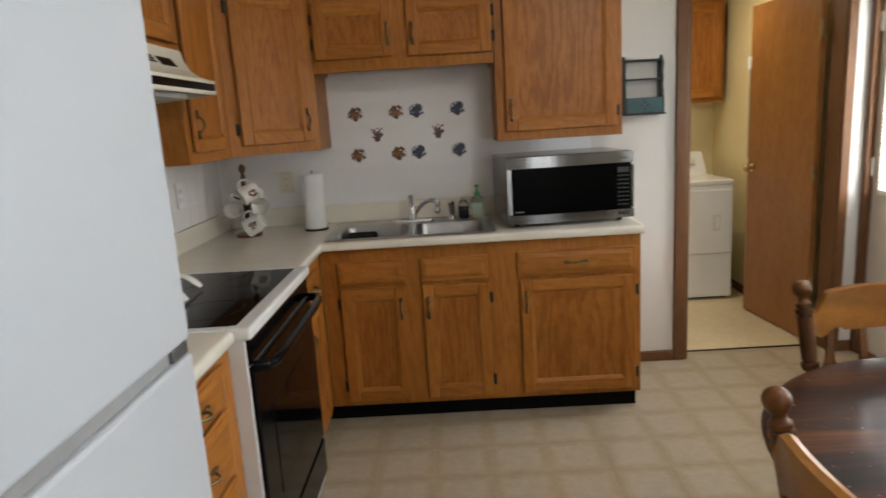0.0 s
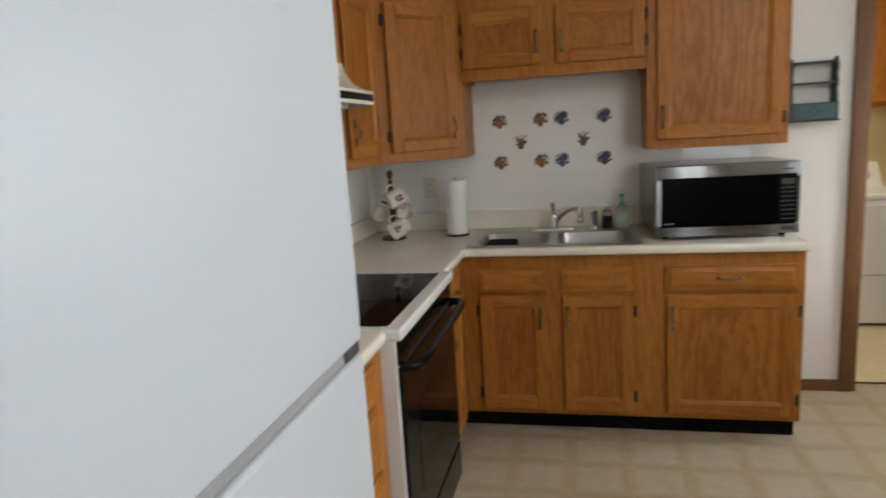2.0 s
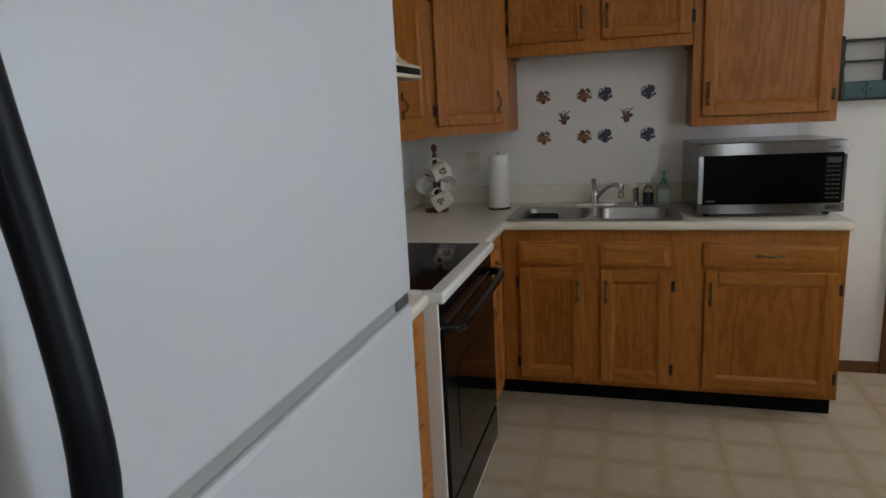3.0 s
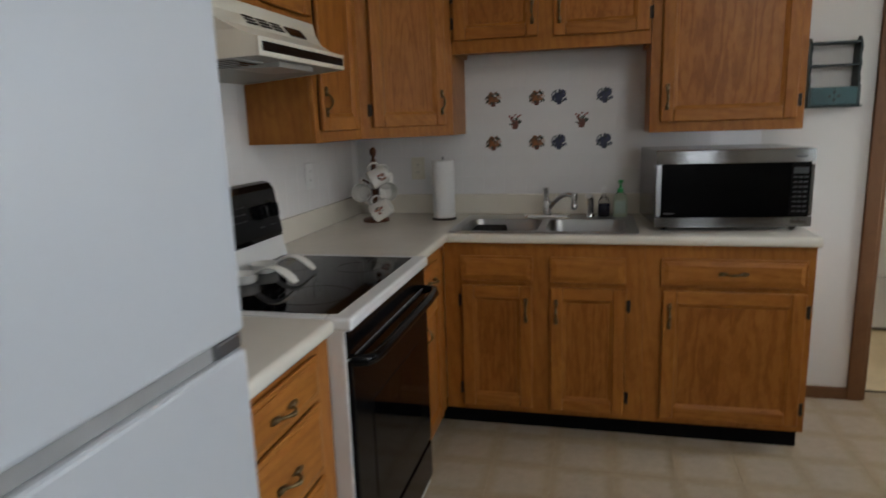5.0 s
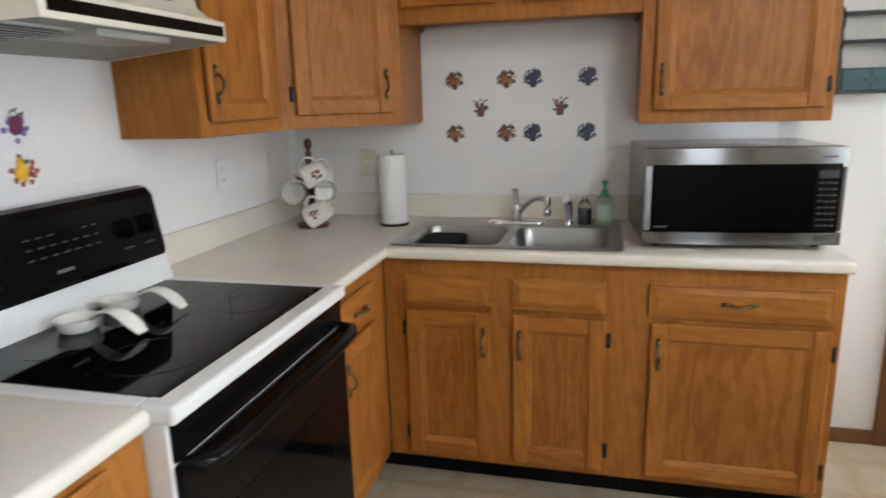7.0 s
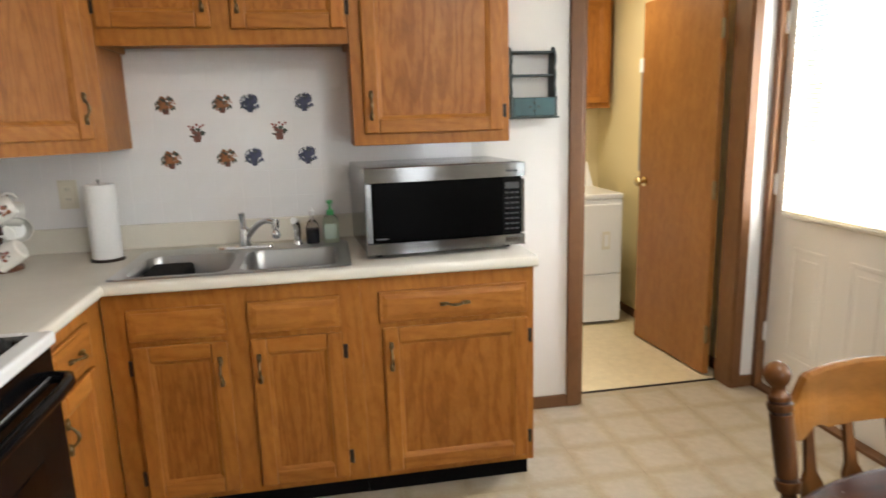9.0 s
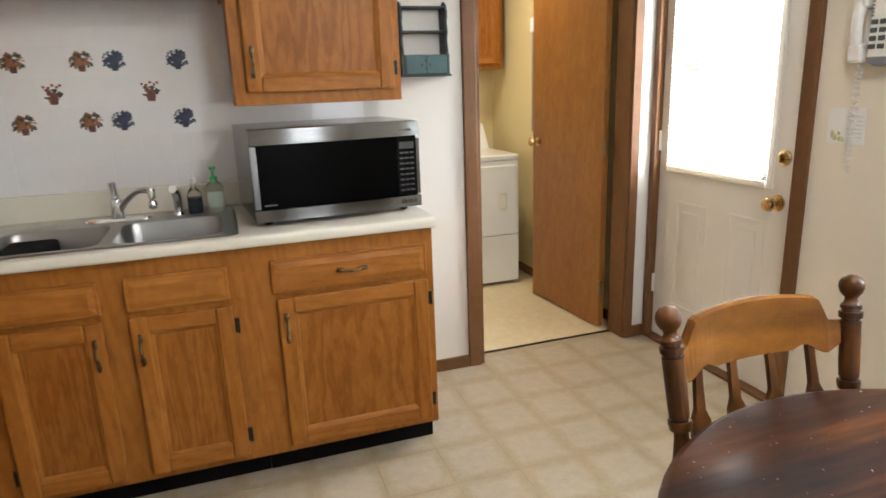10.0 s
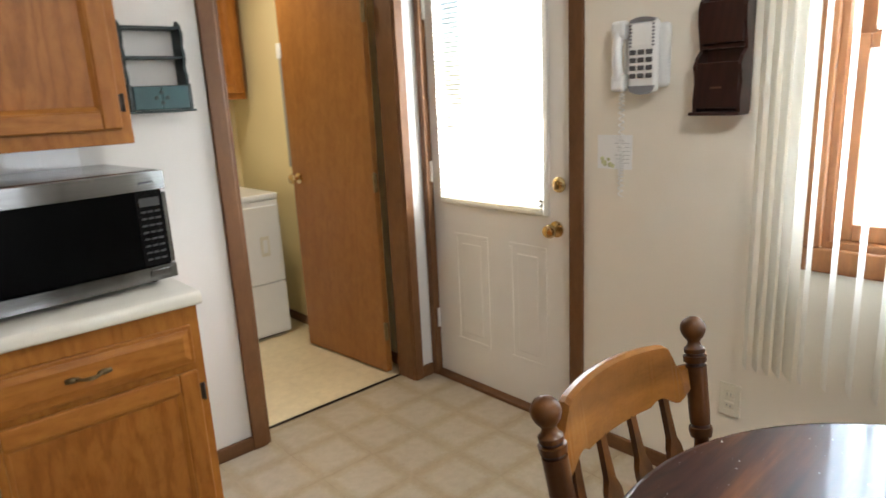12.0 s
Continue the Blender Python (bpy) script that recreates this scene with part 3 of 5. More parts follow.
setting("trim", box(WX - 0.016, WX + 0.002, -0.938, -0.874, 0, 2.112, 0.005), TRIM_V, "brown wooden casing of the outside door", "door casing")
setting("trim", box(WX - 0.016, WX + 0.002, -0.040, -0.004, 0, 2.112, 0.004), TRIM_V, "brown wooden casing of the outside door", "door casing")
setting("trim", box(WX - 0.018, WX + 0.002, -0.938, -0.004, 2.050, 2.114, 0.005), TRIM_Y, "brown wooden head casing of the outside door", "door casing")
setting("trim", box(WX + 0.001, WX + 0.139, -0.888, -0.878, 0, 2.05, 0.001), TRIM_V, "brown wooden jamb of the outside door", "door jamb")
setting("trim", box(WX + 0.001, WX + 0.139, -0.022, -0.010, 0, 2.05, 0.001), TRIM_V, "brown wooden jamb of the outside door", "door jamb")
setting("threshold_trim", box(WX - 0.012, WX + 0.139, -0.878, -0.022, 0.0, 0.018, 0.004), TRIM_Y, "low brown wooden door sill", "door sill")

# window on the east wall
window_1 = new("window_1")
window_1.matrix_basis = Matrix.Translation((WX, -2.16, 0.85))
tagged(window_1, "stained wooden double-hung window in bright daylight", "window", "", "structure")
Y0, Y1, Z0, Z1 = -2.55, -1.765, 0.925, 2.03
for y0, y1, z0, z1 in ((Y0 - 0.065, Y1 + 0.065, Z0 - 0.072, Z0), (Y0 - 0.065, Y1 + 0.065, Z1, Z1 + 0.07), (Y0 - 0.065, Y0, Z0, Z1), (Y1, Y1 + 0.065, Z0, Z1)):
    part("casing", box(WX - 0.018, WX + 0.003, y0, y1, z0, z1, 0.005), WINDOW_WOOD, window_1)
for y0, y1, z0, z1 in ((Y0, Y1, Z0, Z0 + 0.02), (Y0, Y1, Z1 - 0.02, Z1), (Y0, Y0 + 0.02, Z0 + 0.02, Z1 - 0.02), (Y1 - 0.02, Y1, Z0 + 0.02, Z1 - 0.02)):
    part("jamb", box(WX - 0.002, WX + 0.13, y0, y1, z0, z1), WINDOW_WOOD, window_1)
for a, b in ((Y0 + 0.02, Y1 - 0.02),):
    for lo, hi, dx in ((Z0 + 0.02, 1.515, 0.03), (1.475, Z1 - 0.02, 0.07)):
        bm = bmesh.new()
        for y0, y1, z0, z1 in ((a, a + 0.045, lo, hi), (b - 0.045, b, lo, hi), (a + 0.045, b - 0.045, lo, lo + 0.05), (a + 0.045, b - 0.045, hi - 0.04, hi)):
            slab(bm, WX + dx, WX + dx + 0.035, y0, y1, z0, z1, 0.004)
        s = part("sash", bm, WINDOW_WOOD, window_1)
        g = part("pane", box(WX + dx + 0.015, WX + dx + 0.020, a + 0.044, b - 0.044, lo + 0.049, hi - 0.039), GLASS, s)
        g.visible_shadow = False

# narrow window behind the walker
window_2 = new("window_2")
window_2.matrix_basis = Matrix.Translation((2.72, REAR, 0.95))
tagged(window_2, "narrow two-light window in the rear wall", "window", "", "structure")
for x0, x1, z0, z1 in ((2.44, 2.46, 0.95, 2.25), (2.98, 3.00, 0.95, 2.25), (2.69, 2.75, 0.97, 2.23), (2.46, 2.98, 0.95, 0.97), (2.46, 2.98, 2.23, 2.25)):
    part("window_frame", box(x0, x1, REAR - 0.07, REAR - 0.02, z0, z1), WINDOW_WOOD, window_2)

# vertical blind, drawn open
t = thing("vertical_blind", (3.40, -2.4, 0.53), "open cream vertical blind with thin hanging slats", "blind")
part("headrail", box(3.375, 3.425, -2.72, -1.58, 2.16, 2.20, 0.004), WHITE_PLASTIC, t)
bm = bmesh.new()
for a, b in ((-0.0445, -0.022), (-0.022, 0.0), (0.0, 0.022), (0.022, 0.0445)):
    def bow(w):
        return 0.006 * (1 - (w / 0.0445) ** 2)
    bm.faces.new([bm.verts.new(p) for p in ((a, bow(a), 0), (b, bow(b), 0), (b, bow(b), 1.62), (a, bow(a), 1.62))]).smooth = True
bmesh.ops.remove_doubles(bm, verts=bm.verts, dist=1e-5)
vane = mesh_only("slat", bm, VERTICAL_SLAT)
for k in range(5):
    piece("slat", vane, pose(3.40, -1.605 - 0.031 * k, 0.54, 0, 0, 29 + 2 * k), t)
for k in range(15):
    piece("slat", vane, pose(3.40, -1.765 - 0.064 * k, 0.54, 0, 0, 24 + random.uniform(-2, 2)), t)

# ---- cabinets ----


def pull_mesh(length=0.1):
    """An antique brass bow pull with leaf-shaped ends, upright, its back on y = 0."""
    bm = bmesh.new()
    h = length / 2
    pts = [(0, -0.002 - 0.026 * math.sin(math.pi * k / 10) ** 0.7, -h + 0.018 + (length - 0.036) * k / 10) for k in range(11)]
    tube(bm, pts, [0.0045, 0.004, 0.0038, 0.0045, 0.0055, 0.006, 0.0055, 0.0045, 0.0038, 0.004, 0.0045], 8)
    for s in (-1, 1):
        tube(bm, [(0, -0.0025, s * (h - 0.004)), (0, -0.0032, s * (h + 0.004)), (0, -0.004, s * (h - 0.014)), (0, -0.0025, s * (h - 0.030))], [0.002, 0.006, 0.0085, 0.003], 8)
    return mesh_only("handle", bm, ANTIQUE)


PULL = pull_mesh()
bm = box(-0.008, 0.008, -0.012, 0.0, -0.024, 0.024, 0.003)
tube(bm, [(0.008, -0.010, -0.026), (0.008, -0.010, 0.026)], 0.005)
HINGE_MESH = mesh_only("hinge", bm, BRONZE)


def cab_door(parent, m, w, h, grain, handle="", hinges=""):
    """A lipped door of stiles, rails and a sunk panel. m: its lower left corner on the face; -y points out."""
    th, st, gap = 0.0235, 0.054, -0.0065
    door = part("door", moved(box(st - 0.004, w - st + 0.004, -0.011, gap, st - 0.004, h - st + 0.004), m), OAK_PANEL, parent)
    slope = [(-0.0108, 0.0), (-0.0108, 0.013), (-0.0125, 0.012), (-0.0195, 0.002), (-0.0195, 0.0)]
    for z0, flip in ((st, 1), (h - st, -1)):
        bm = prism(bmesh.new(), [(y, z0 + flip * z) for y, z in slope], "x", st, w - st)
        part("bead", moved(bm, m), grain, door)
    for x0, flip in ((st, 1), (w - st, -1)):
        bm = prism(bmesh.new(), [(x0 + flip * z, y) for y, z in slope], "z", st + 0.001, h - st - 0.001)
        part("bead", moved(bm, m), OAK_V, door)
    for x0, x1 in ((0, st), (w - st, w)):
        part("stile", moved(box(x0, x1, -th, gap, 0, h, 0.007, 3), m), OAK_V, door)
    for z0, z1 in ((0, st), (h - st, h)):
        part("rail", moved(box(st, w - st, -th + 0.0005, gap, z0, z1, 0.005, 2), m), grain, door)
    # dark sheet whose colour stands in for shade in the gap behind the door
    part("gap_shade", moved(box(0.007, w - 0.007, gap, -0.0005, 0.007, h - 0.007), m), BRONZE, door, "dark sheet painted as gap shade behind the door edge")
    if handle:
        x = 0.026 if "l" in handle else w - 0.026
        z = 0.105 if "b" in handle else h - 0.105
        piece("handle", PULL, m @ Matrix.Translation((x, -th, z)), door)
    if hinges:
        x = -0.004 if hinges == "l" else w + 0.004
        for z in (0.075, h - 0.075):
            piece("hinge", HINGE_MESH, m @ Matrix.Translation((x, -0.001, z)) @ (pose(0, 0, 0, 0, 0, 180) @ pose(0, 0.012, 0) if hinges == "l" else pose(0, 0, 0)), door)
    return door


def drawer(parent, m, w, h, grain, handle=True):
    d = part("drawer_front", moved(box(0, w, -0.017, -0.0065, 0, h, 0.004, 2), m), grain, parent)
    # gap shade behind the drawer front, put in as a dark sheet
    part("gap_shade", moved(box(0.007, w - 0.007, -0.0065, -0.0005, 0.007, h - 0.007), m), BRONZE, d, "dark sheet painted as gap shade behind the drawer edge")
    rim, up = 0.012, 0.017
    lo = [(rim, -0.0168, rim), (w - rim, -0.0168, rim), (w - rim, -0.0168, h - rim), (rim, -0.0168, h - rim)]
    step = [(x, -0.0190, z) for x, _, z in lo]
    hi = [(rim + up if x < w / 2 else w - rim - up, -0.0235, rim + up if z < h / 2 else h - rim - up) for x, _, z in lo]
    bm = bmesh.new()
    rings(bm, [lo, step, hi], True, False)
    part("panel", moved(bm, m), grain, d)
    if handle:
        piece("handle", PULL, m @ Matrix.Translation((w / 2, -0.0235, h / 2)) @ pose(0, 0, 0, 0, 90, 0), d)
    return d


def carcass(parent, x0, x1, y0, y1, z0, z1, mats=None):
    part("body", box(x0, x1, y0, y1, z0, z1, 0.0006, 1), mats or OAK_V, parent)


def wall_carcass(parent, x0, x1, y0, y1, z0, z1, face):
    """A wall cabinet box whose sides and face frame reach below its bottom board; face: the axis it faces along."""
    lift, frame_t, side_t = 0.022, 0.019, 0.014
    if face == "y":
        bm = box(x0, x1, y0 + frame_t, y1, z0 + lift, z1)
        slab(bm, x0, x1, y0, y0 + frame_t, z0, z1, 0.0015, 1)
        for a, b in ((x0, x0 + side_t), (x1 - side_t, x1)):
            slab(bm, a, b, y0 + frame_t, y1, z0, z0 + lift)
    else:
        bm = box(x0, x1 - frame_t, y0, y1, z0 + lift, z1)
        slab(bm, x1 - frame_t, x1, y0, y1, z0, z1, 0.0015, 1)
        for a, b in ((y0, y0 + side_t), (y1 - side_t, y1)):
            slab(bm, x0, x1 - frame_t, a, b, z0, z0 + lift)
    part("body", bm, OAK_V, parent)


def front_y(x, y, z):
    return pose(x, y, z)


def front_x(x, y, z):
    return pose(x, y, z, 0, 0, 90)


# sink base and the base cabinet beside it
F = -0.610
t = thing("base_cabinet", (1.04, F / 2, 0), "honey oak sink base cabinet with two doors and false drawers", "cabinet")
bm = box(0.612, 1.4612, F, F + 0.019, 0.100, 0.875, 0.001, 1)
slab(bm, 0.612, 1.460, F + 0.019, -0.012, 0.100, 0.118)
slab(bm, 1.442, 1.4612, F + 0.019, -0.012, 0.118, 0.875)
part("body", bm, OAK_V, t)
part("toe_kick", box(0.535, 1.459, -0.535, -0.515, 0, 0.100), MATT_BLACK, t, "black vinyl toe kick")
cab_door(t, front_y(0.694, F, 0.128), 0.308, 0.560, OAK_X, "rt", "l")
cab_door(t, front_y(1.078, F, 0.128), 0.313, 0.558, OAK_X, "lt", "r")
drawer(t, front_y(0.690, F, 0.706), 0.315, 0.112, OAK_X, False)
drawer(t, front_y(1.077, F, 0.706), 0.310, 0.112, OAK_X, False)
t = thing("base_cabinet", (1.78, F / 2, 0), "honey oak base cabinet with one drawer and one door", "cabinet")
carcass(t, 1.4615, 2.097, F, -0.012, 0.100, 0.875)
part("toe_kick", box(1.460, 2.094, -0.538, -0.03, 0, 0.100), MATT_BLACK, t, "black vinyl toe kick")
cab_door(t, front_y(1.535, F, 0.128), 0.535, 0.558, OAK_X, "lt", "r")
drawer(t, front_y(1.524, F, 0.704), 0.545, 0.116, OAK_X)
# left run
t = thing("base_cabinet", (0.3, -0.86, 0), "narrow honey oak corner base cabinet with drawer and door", "cabinet")
bm = box(0.591, 0.610, -1.106, -0.612, 0.100, 0.875, 0.001, 1)
slab(bm, 0.02, 0.591, -1.106, -1.090, 0.100, 0.875)
part("body", bm, OAK_V, t)
part("toe_kick", box(0.515, 0.535, -1.104, -0.535, 0, 0.100), MATT_BLACK, t, "black vinyl toe kick")
cab_door(t, front_x(0.610, -1.060, 0.130), 0.300, 0.560, OAK_Y, "lt", "")
drawer(t, front_x(0.610, -1.060, 0.712), 0.300, 0.118, OAK_Y)
t = thing("base_cabinet", (0.3, -2.24, 0), "honey oak drawer base cabinet beside the fridge", "cabinet")
carcass(t, 0.012, 0.610, -2.600, -1.872, 0.100, 0.875)
part("toe_kick", box(0.03, 0.535, -2.598, -1.875, 0, 0.100), MATT_BLACK, t, "black vinyl toe kick")
for z, h in ((0.752, 0.108), (0.560, 0.180), (0.368, 0.180), (0.130, 0.226)):
    drawer(t, front_x(0.610, -2.365, z), 0.400, h, OAK_Y)

# wall cabinets
U = -0.305
t = thing("wall_cabinet", (1.04, U / 2, 1.69), "short honey oak wall cabinet with two doors above the sink", "cabinet")
wall_carcass(t, 0.608, 1.482, U, -0.002, 1.690, 2.098, "y")
cab_door(t, front_y(0.622, U, 1.748), 0.382, 0.266, OAK_X, "rb", "l")
cab_door(t, front_y(1.070, U, 1.743), 0.402, 0.266, OAK_X, "lb", "r")
t = thing("wall_cabinet", (1.78, U / 2, 1.315), "honey oak wall cabinet with one wide door", "cabinet")
wall_carcass(t, 1.484, 2.097, U, -0.002, 1.315, 2.098, "y")
cab_door(t, front_y(1.528, U, 1.359), 0.538, 0.680, OAK_X, "lb", "r")
t = thing("wall_cabinet", (0.25, -0.25, 1.32), "honey oak corner wall cabinet with a slanted door", "cabinet")
part("body", prism(bmesh.new(), [(0.002, -0.002), (0.607, -0.002), (0.607, -0.304), (0.275, -0.641), (0.002, -0.641)], "z", 1.326, 2.098), OAK_V, t)
DG = pose(0.275, -0.641, 0, 0, 0, math.degrees(math.atan2(0.337, 0.332)))
cab_door(t, DG @ pose(0.050, 0, 1.372), 0.374, 0.672, OAK_X, "rb", "l")
t = thing("wall_cabinet", (0.15, -0.86, 1.32), "honey oak wall cabinet beside the range hood", "cabinet")
wall_carcass(t, 0.002, 0.275, -1.114, -0.643, 1.326, 2.098, "x")
cab_door(t, front_x(0.275, -1.084, 1.368), 0.382, 0.672, OAK_Y, "lb", "r")
t = thing("wall_cabinet", (0.15, -1.50, 1.74), "short honey oak wall cabinet above the range hood", "cabinet")
carcass(t, 0.002, 0.275, -1.862, -1.116, 1.725, 2.098)
cab_door(t, front_x(0.275, -1.842, 1.757), 0.342, 0.280, OAK_Y, "rb", "")
cab_door(t, front_x(0.275, -1.476, 1.757), 0.342, 0.280, OAK_Y, "lb", "")
t = thing("wall_cabinet", (0.15, -2.25, 1.345), "honey oak wall cabinet between hood and fridge", "cabinet")
wall_carcass(t, 0.002, 0.275, -2.600, -1.864, 1.328, 2.098, "x")
cab_door(t, front_x(0.275, -2.216, 1.373), 0.324, 0.667, OAK_Y, "rb", "")
cab_door(t, front_x(0.275, -2.582, 1.373), 0.324, 0.667, OAK_Y, "lb", "")

def holed_plate(bm, outer, holes):
    es = []
    for loop in [outer, *holes]:
        vs = [bm.verts.new(p) for p in loop]
        es += [bm.edges.new((vs[k], vs[(k + 1) % len(vs)])) for k in range(len(vs))]
    bmesh.ops.triangle_fill(bm, use_beauty=True, use_dissolve=False, edges=es, normal=(0, 0, 1))


# ---- worktops ----
CT = 0.914


def nosing(front, sign):
    """Outline of a rounded front edge in (depth, height); sign: the way that the front points."""
    r = 0.015
    pts = [(front - sign * 0.06, 0.876), (front - sign * 0.012, 0.876)]
    pts += [(front - sign * (0.012 - 0.012 * math.sin(radians(a))), 0.888 - 0.012 * math.cos(radians(a))) for a in (30, 60, 90)]
    pts += [(front - sign * (r - r * math.cos(radians(a))), CT - r + r * math.sin(radians(a))) for a in (0, 22, 45, 68, 90)]
    return pts + [(front - sign * 0.06, CT)]


def splash(t, x0, x1, y0, y1):
    part("backsplash", box(x0, x1, y0, y1, CT, 1.015, 0.005), LAMINATE, t)


FY, FX = -0.650, 0.640
t = thing("worktop", (1.0, -0.3, 0.876), "cream laminate corner worktop with upstand", "worktop")
part("front_edge", prism(bmesh.new(), nosing(FY, -1), "x", FX - 0.02, 2.102, 0, True), LAMINATE, t)
part("front_edge", prism(bmesh.new(), nosing(FX, 1), "y", -1.108, FY + 0.02, 0, True), LAMINATE, t)
L_SHAPE = [(0.0, 0.0), (2.102, 0.0), (2.102, FY + 0.06), (FX - 0.02, FY + 0.06), (FX - 0.02, FY + 0.02), (FX - 0.06, FY + 0.02), (FX - 0.06, -1.108), (0.0, -1.108)]
HOLE = [(0.650, -0.585), (1.420, -0.585), (1.420, -0.110), (0.650, -0.110)]
bm = bmesh.new()
for z in (0.876, CT):
    holed_plate(bm, [(*p, z) for p in L_SHAPE], [[(*p, z) for p in HOLE]])
for loop in (L_SHAPE, HOLE):
    rings(bm, [[(*p, z) for p in loop] for z in (0.876, CT)], False, False)
bmesh.ops.remove_doubles(bm, verts=bm.verts, dist=1e-5)
bmesh.ops.recalc_face_normals(bm, faces=bm.faces)
part("top", bm, LAMINATE, t)
splash(t, 0.020, 2.102, -0.020, 0.0)
splash(t, 0.0, 0.020, -1.108, 0.0)
t = thing("worktop", (0.3, -2.25, 0.876), "short cream laminate worktop beside the stove", "worktop")
part("front_edge", prism(bmesh.new(), nosing(FX - 0.010, 1), "y", -2.596, -1.872, 0, True), LAMINATE, t)
bm = bmesh.new()
slab(bm, 0.0, FX - 0.07, -2.596, -1.872, 0.876, CT)
part("top", bm, LAMINATE, t)
splash(t, 0.0, 0.020, -2.596, -1.872)

# ---- sink ----
SX0, SX1, SY0, SY1, RIM = 0.628, 1.440, -0.608, -0.092, CT + 0.005
bowls = ((0.680, 1.018, -0.578, -0.235), (1.052, 1.392, -0.578, -0.235))
t = thing("kitchen_sink", (1.03, -0.35, CT), "stainless steel double-bowl sink set in the worktop", "sink")
bm = bmesh.new()
holed_plate(bm, rounded(SX0 + 0.008, SX1 - 0.008, SY0 + 0.008, SY1 - 0.008, 0.03, RIM), [rounded(*b, 0.055, RIM) for b in bowls])
rings(bm, [rounded(SX0 + 0.008, SX1 - 0.008, SY0 + 0.008, SY1 - 0.008, 0.03, RIM), rounded(SX0, SX1, SY0, SY1, 0.035, CT)], False)
part("rim", bm, SINK_STEEL, t)
for x0, x1, y0, y1 in bowls:
    bm = bmesh.new()
    loops = []
    for inset, z in ((0.0, RIM), (0.004, RIM - 0.006), (0.008, RIM - 0.10), (0.014, RIM - 0.145), (0.03, RIM - 0.165), (0.06, RIM - 0.17), (0.12, RIM - 0.172)):
        loops.append(rounded(x0 + inset, x1 - inset, y0 + inset, y1 - inset, max(0.055 - inset * 0.2, 0.02), z))
    rows = rings(bm, loops, False)
    bm.faces.new(rows[-1])
    bmesh.ops.recalc_face_normals(bm, faces=bm.faces)
    bowl = part("bowl", bm, SINK_STEEL, t)
    part("drain", lathe(bmesh.new(), [(0.043, 0.002), (0.036, 0.004), (0.030, 0.001), (0.004, 0.001)], ((x0 + x1) / 2, (y0 + y1) / 2, RIM - 0.172), 20), CHROME, bowl)
t = thing("dish_tub", (0.80, -0.42, RIM - 0.17), "black plastic dish tub standing in the sink bowl", "dish tub")
bm = box(0.700, 0.850, -0.540, -0.262, RIM - 0.168, RIM - 0.022, 0.012)
part("tub", bm, MATT_BLACK, t)

# faucet
FA = (1.030, -0.150, RIM)
t = thing("faucet", FA, "chrome single-lever kitchen faucet on the sink", "faucet")
bm = bmesh.new()
rings(bm, [rounded(FA[0] - 0.115, FA[0] + 0.115, FA[1] - 0.027, FA[1] + 0.027, 0.026, RIM), rounded(FA[0] - 0.112, FA[0] + 0.112, FA[1] - 0.024, FA[1] + 0.024, 0.023, RIM + 0.008)])
part("base_plate", bm, CHROME, t)
part("body", lathe(bmesh.new(), [(0.024, 0.006), (0.022, 0.05), (0.020, 0.078), (0.012, 0.084)], FA, 20), CHROME, t)
part("lever", tube(bmesh.new(), [(FA[0], FA[1], RIM + 0.075), (FA[0] - 0.004, FA[1], RIM + 0.10), (FA[0] - 0.006, FA[1] - 0.004, RIM + 0.142)], [0.013, 0.012, 0.014], 12), CHROME, t)
sp = [(FA[0], FA[1], RIM + 0.03)]
for k in range(9):
    a = k / 8
    sp.append((FA[0] + 0.020 + 0.115 * a, FA[1] - 0.010 - 0.13 * a, RIM + 0.055 + 0.065 * math.sin(a * 2.0)))
spout = part("spout", tube(bmesh.new(), sp, [0.014, 0.014] + [0.012] * 8, 12), CHROME, t)
e = Vector(sp[-1])
part("aerator", lathe(bmesh.new(), [(0.013, 0.014), (0.014, 0.0), (0.014, -0.020), (0.012, -0.022)], e, 14), CHROME, spout)
part("filter_ball", lathe(bmesh.new(), [(0.004, -0.022), (0.012, -0.030), (0.017, -0.044), (0.013, -0.058), (0.004, -0.062)], e, 14), CHROME, spout)
t = thing("sink_sprayer", (1.238, -0.145, RIM), "chrome side sprayer on the sink deck", "sprayer")
part("collar", lathe(bmesh.new(), [(0.020, 0), (0.018, 0.012), (0.012, 0.016)], (1.238, -0.145, RIM), 16), CHROME, t)
part("wand", tube(bmesh.new(), [(1.238, -0.145, RIM + 0.012), (1.238, -0.145, RIM + 0.055), (1.234, -0.152, RIM + 0.090), (1.228, -0.176, RIM + 0.102)], [0.014, 0.016, 0.019, 0.015], 12), CHROME, t)
B = (1.300, -0.150, RIM)
t = thing("soap_bottle", B, "clear bottle half full of dark blue dish soap", "bottle")
part("soap", lathe(bmesh.new(), [(0.023, 0.002), (0.025, 0.01), (0.025, 0.06), (0.02, 0.062)], B, 18), NAVY_SOAP, t)
part("bottle", lathe(bmesh.new(), [(0.026, 0), (0.0275, 0.01), (0.0275, 0.068), (0.022, 0.085), (0.010, 0.10), (0.010, 0.118)], B, 18), CLEAR_PLASTIC, t)
part("cap", lathe(bmesh.new(), [(0.011, 0.116), (0.011, 0.135), (0.005, 0.138), (0.004, 0.148)], B, 14), WHITE_PLASTIC, t)
B = (1.375, -0.150, RIM)
t = thing("soap_dispenser", B, "pale green soap bottle with bright green pump", "bottle")
bm = bmesh.new()
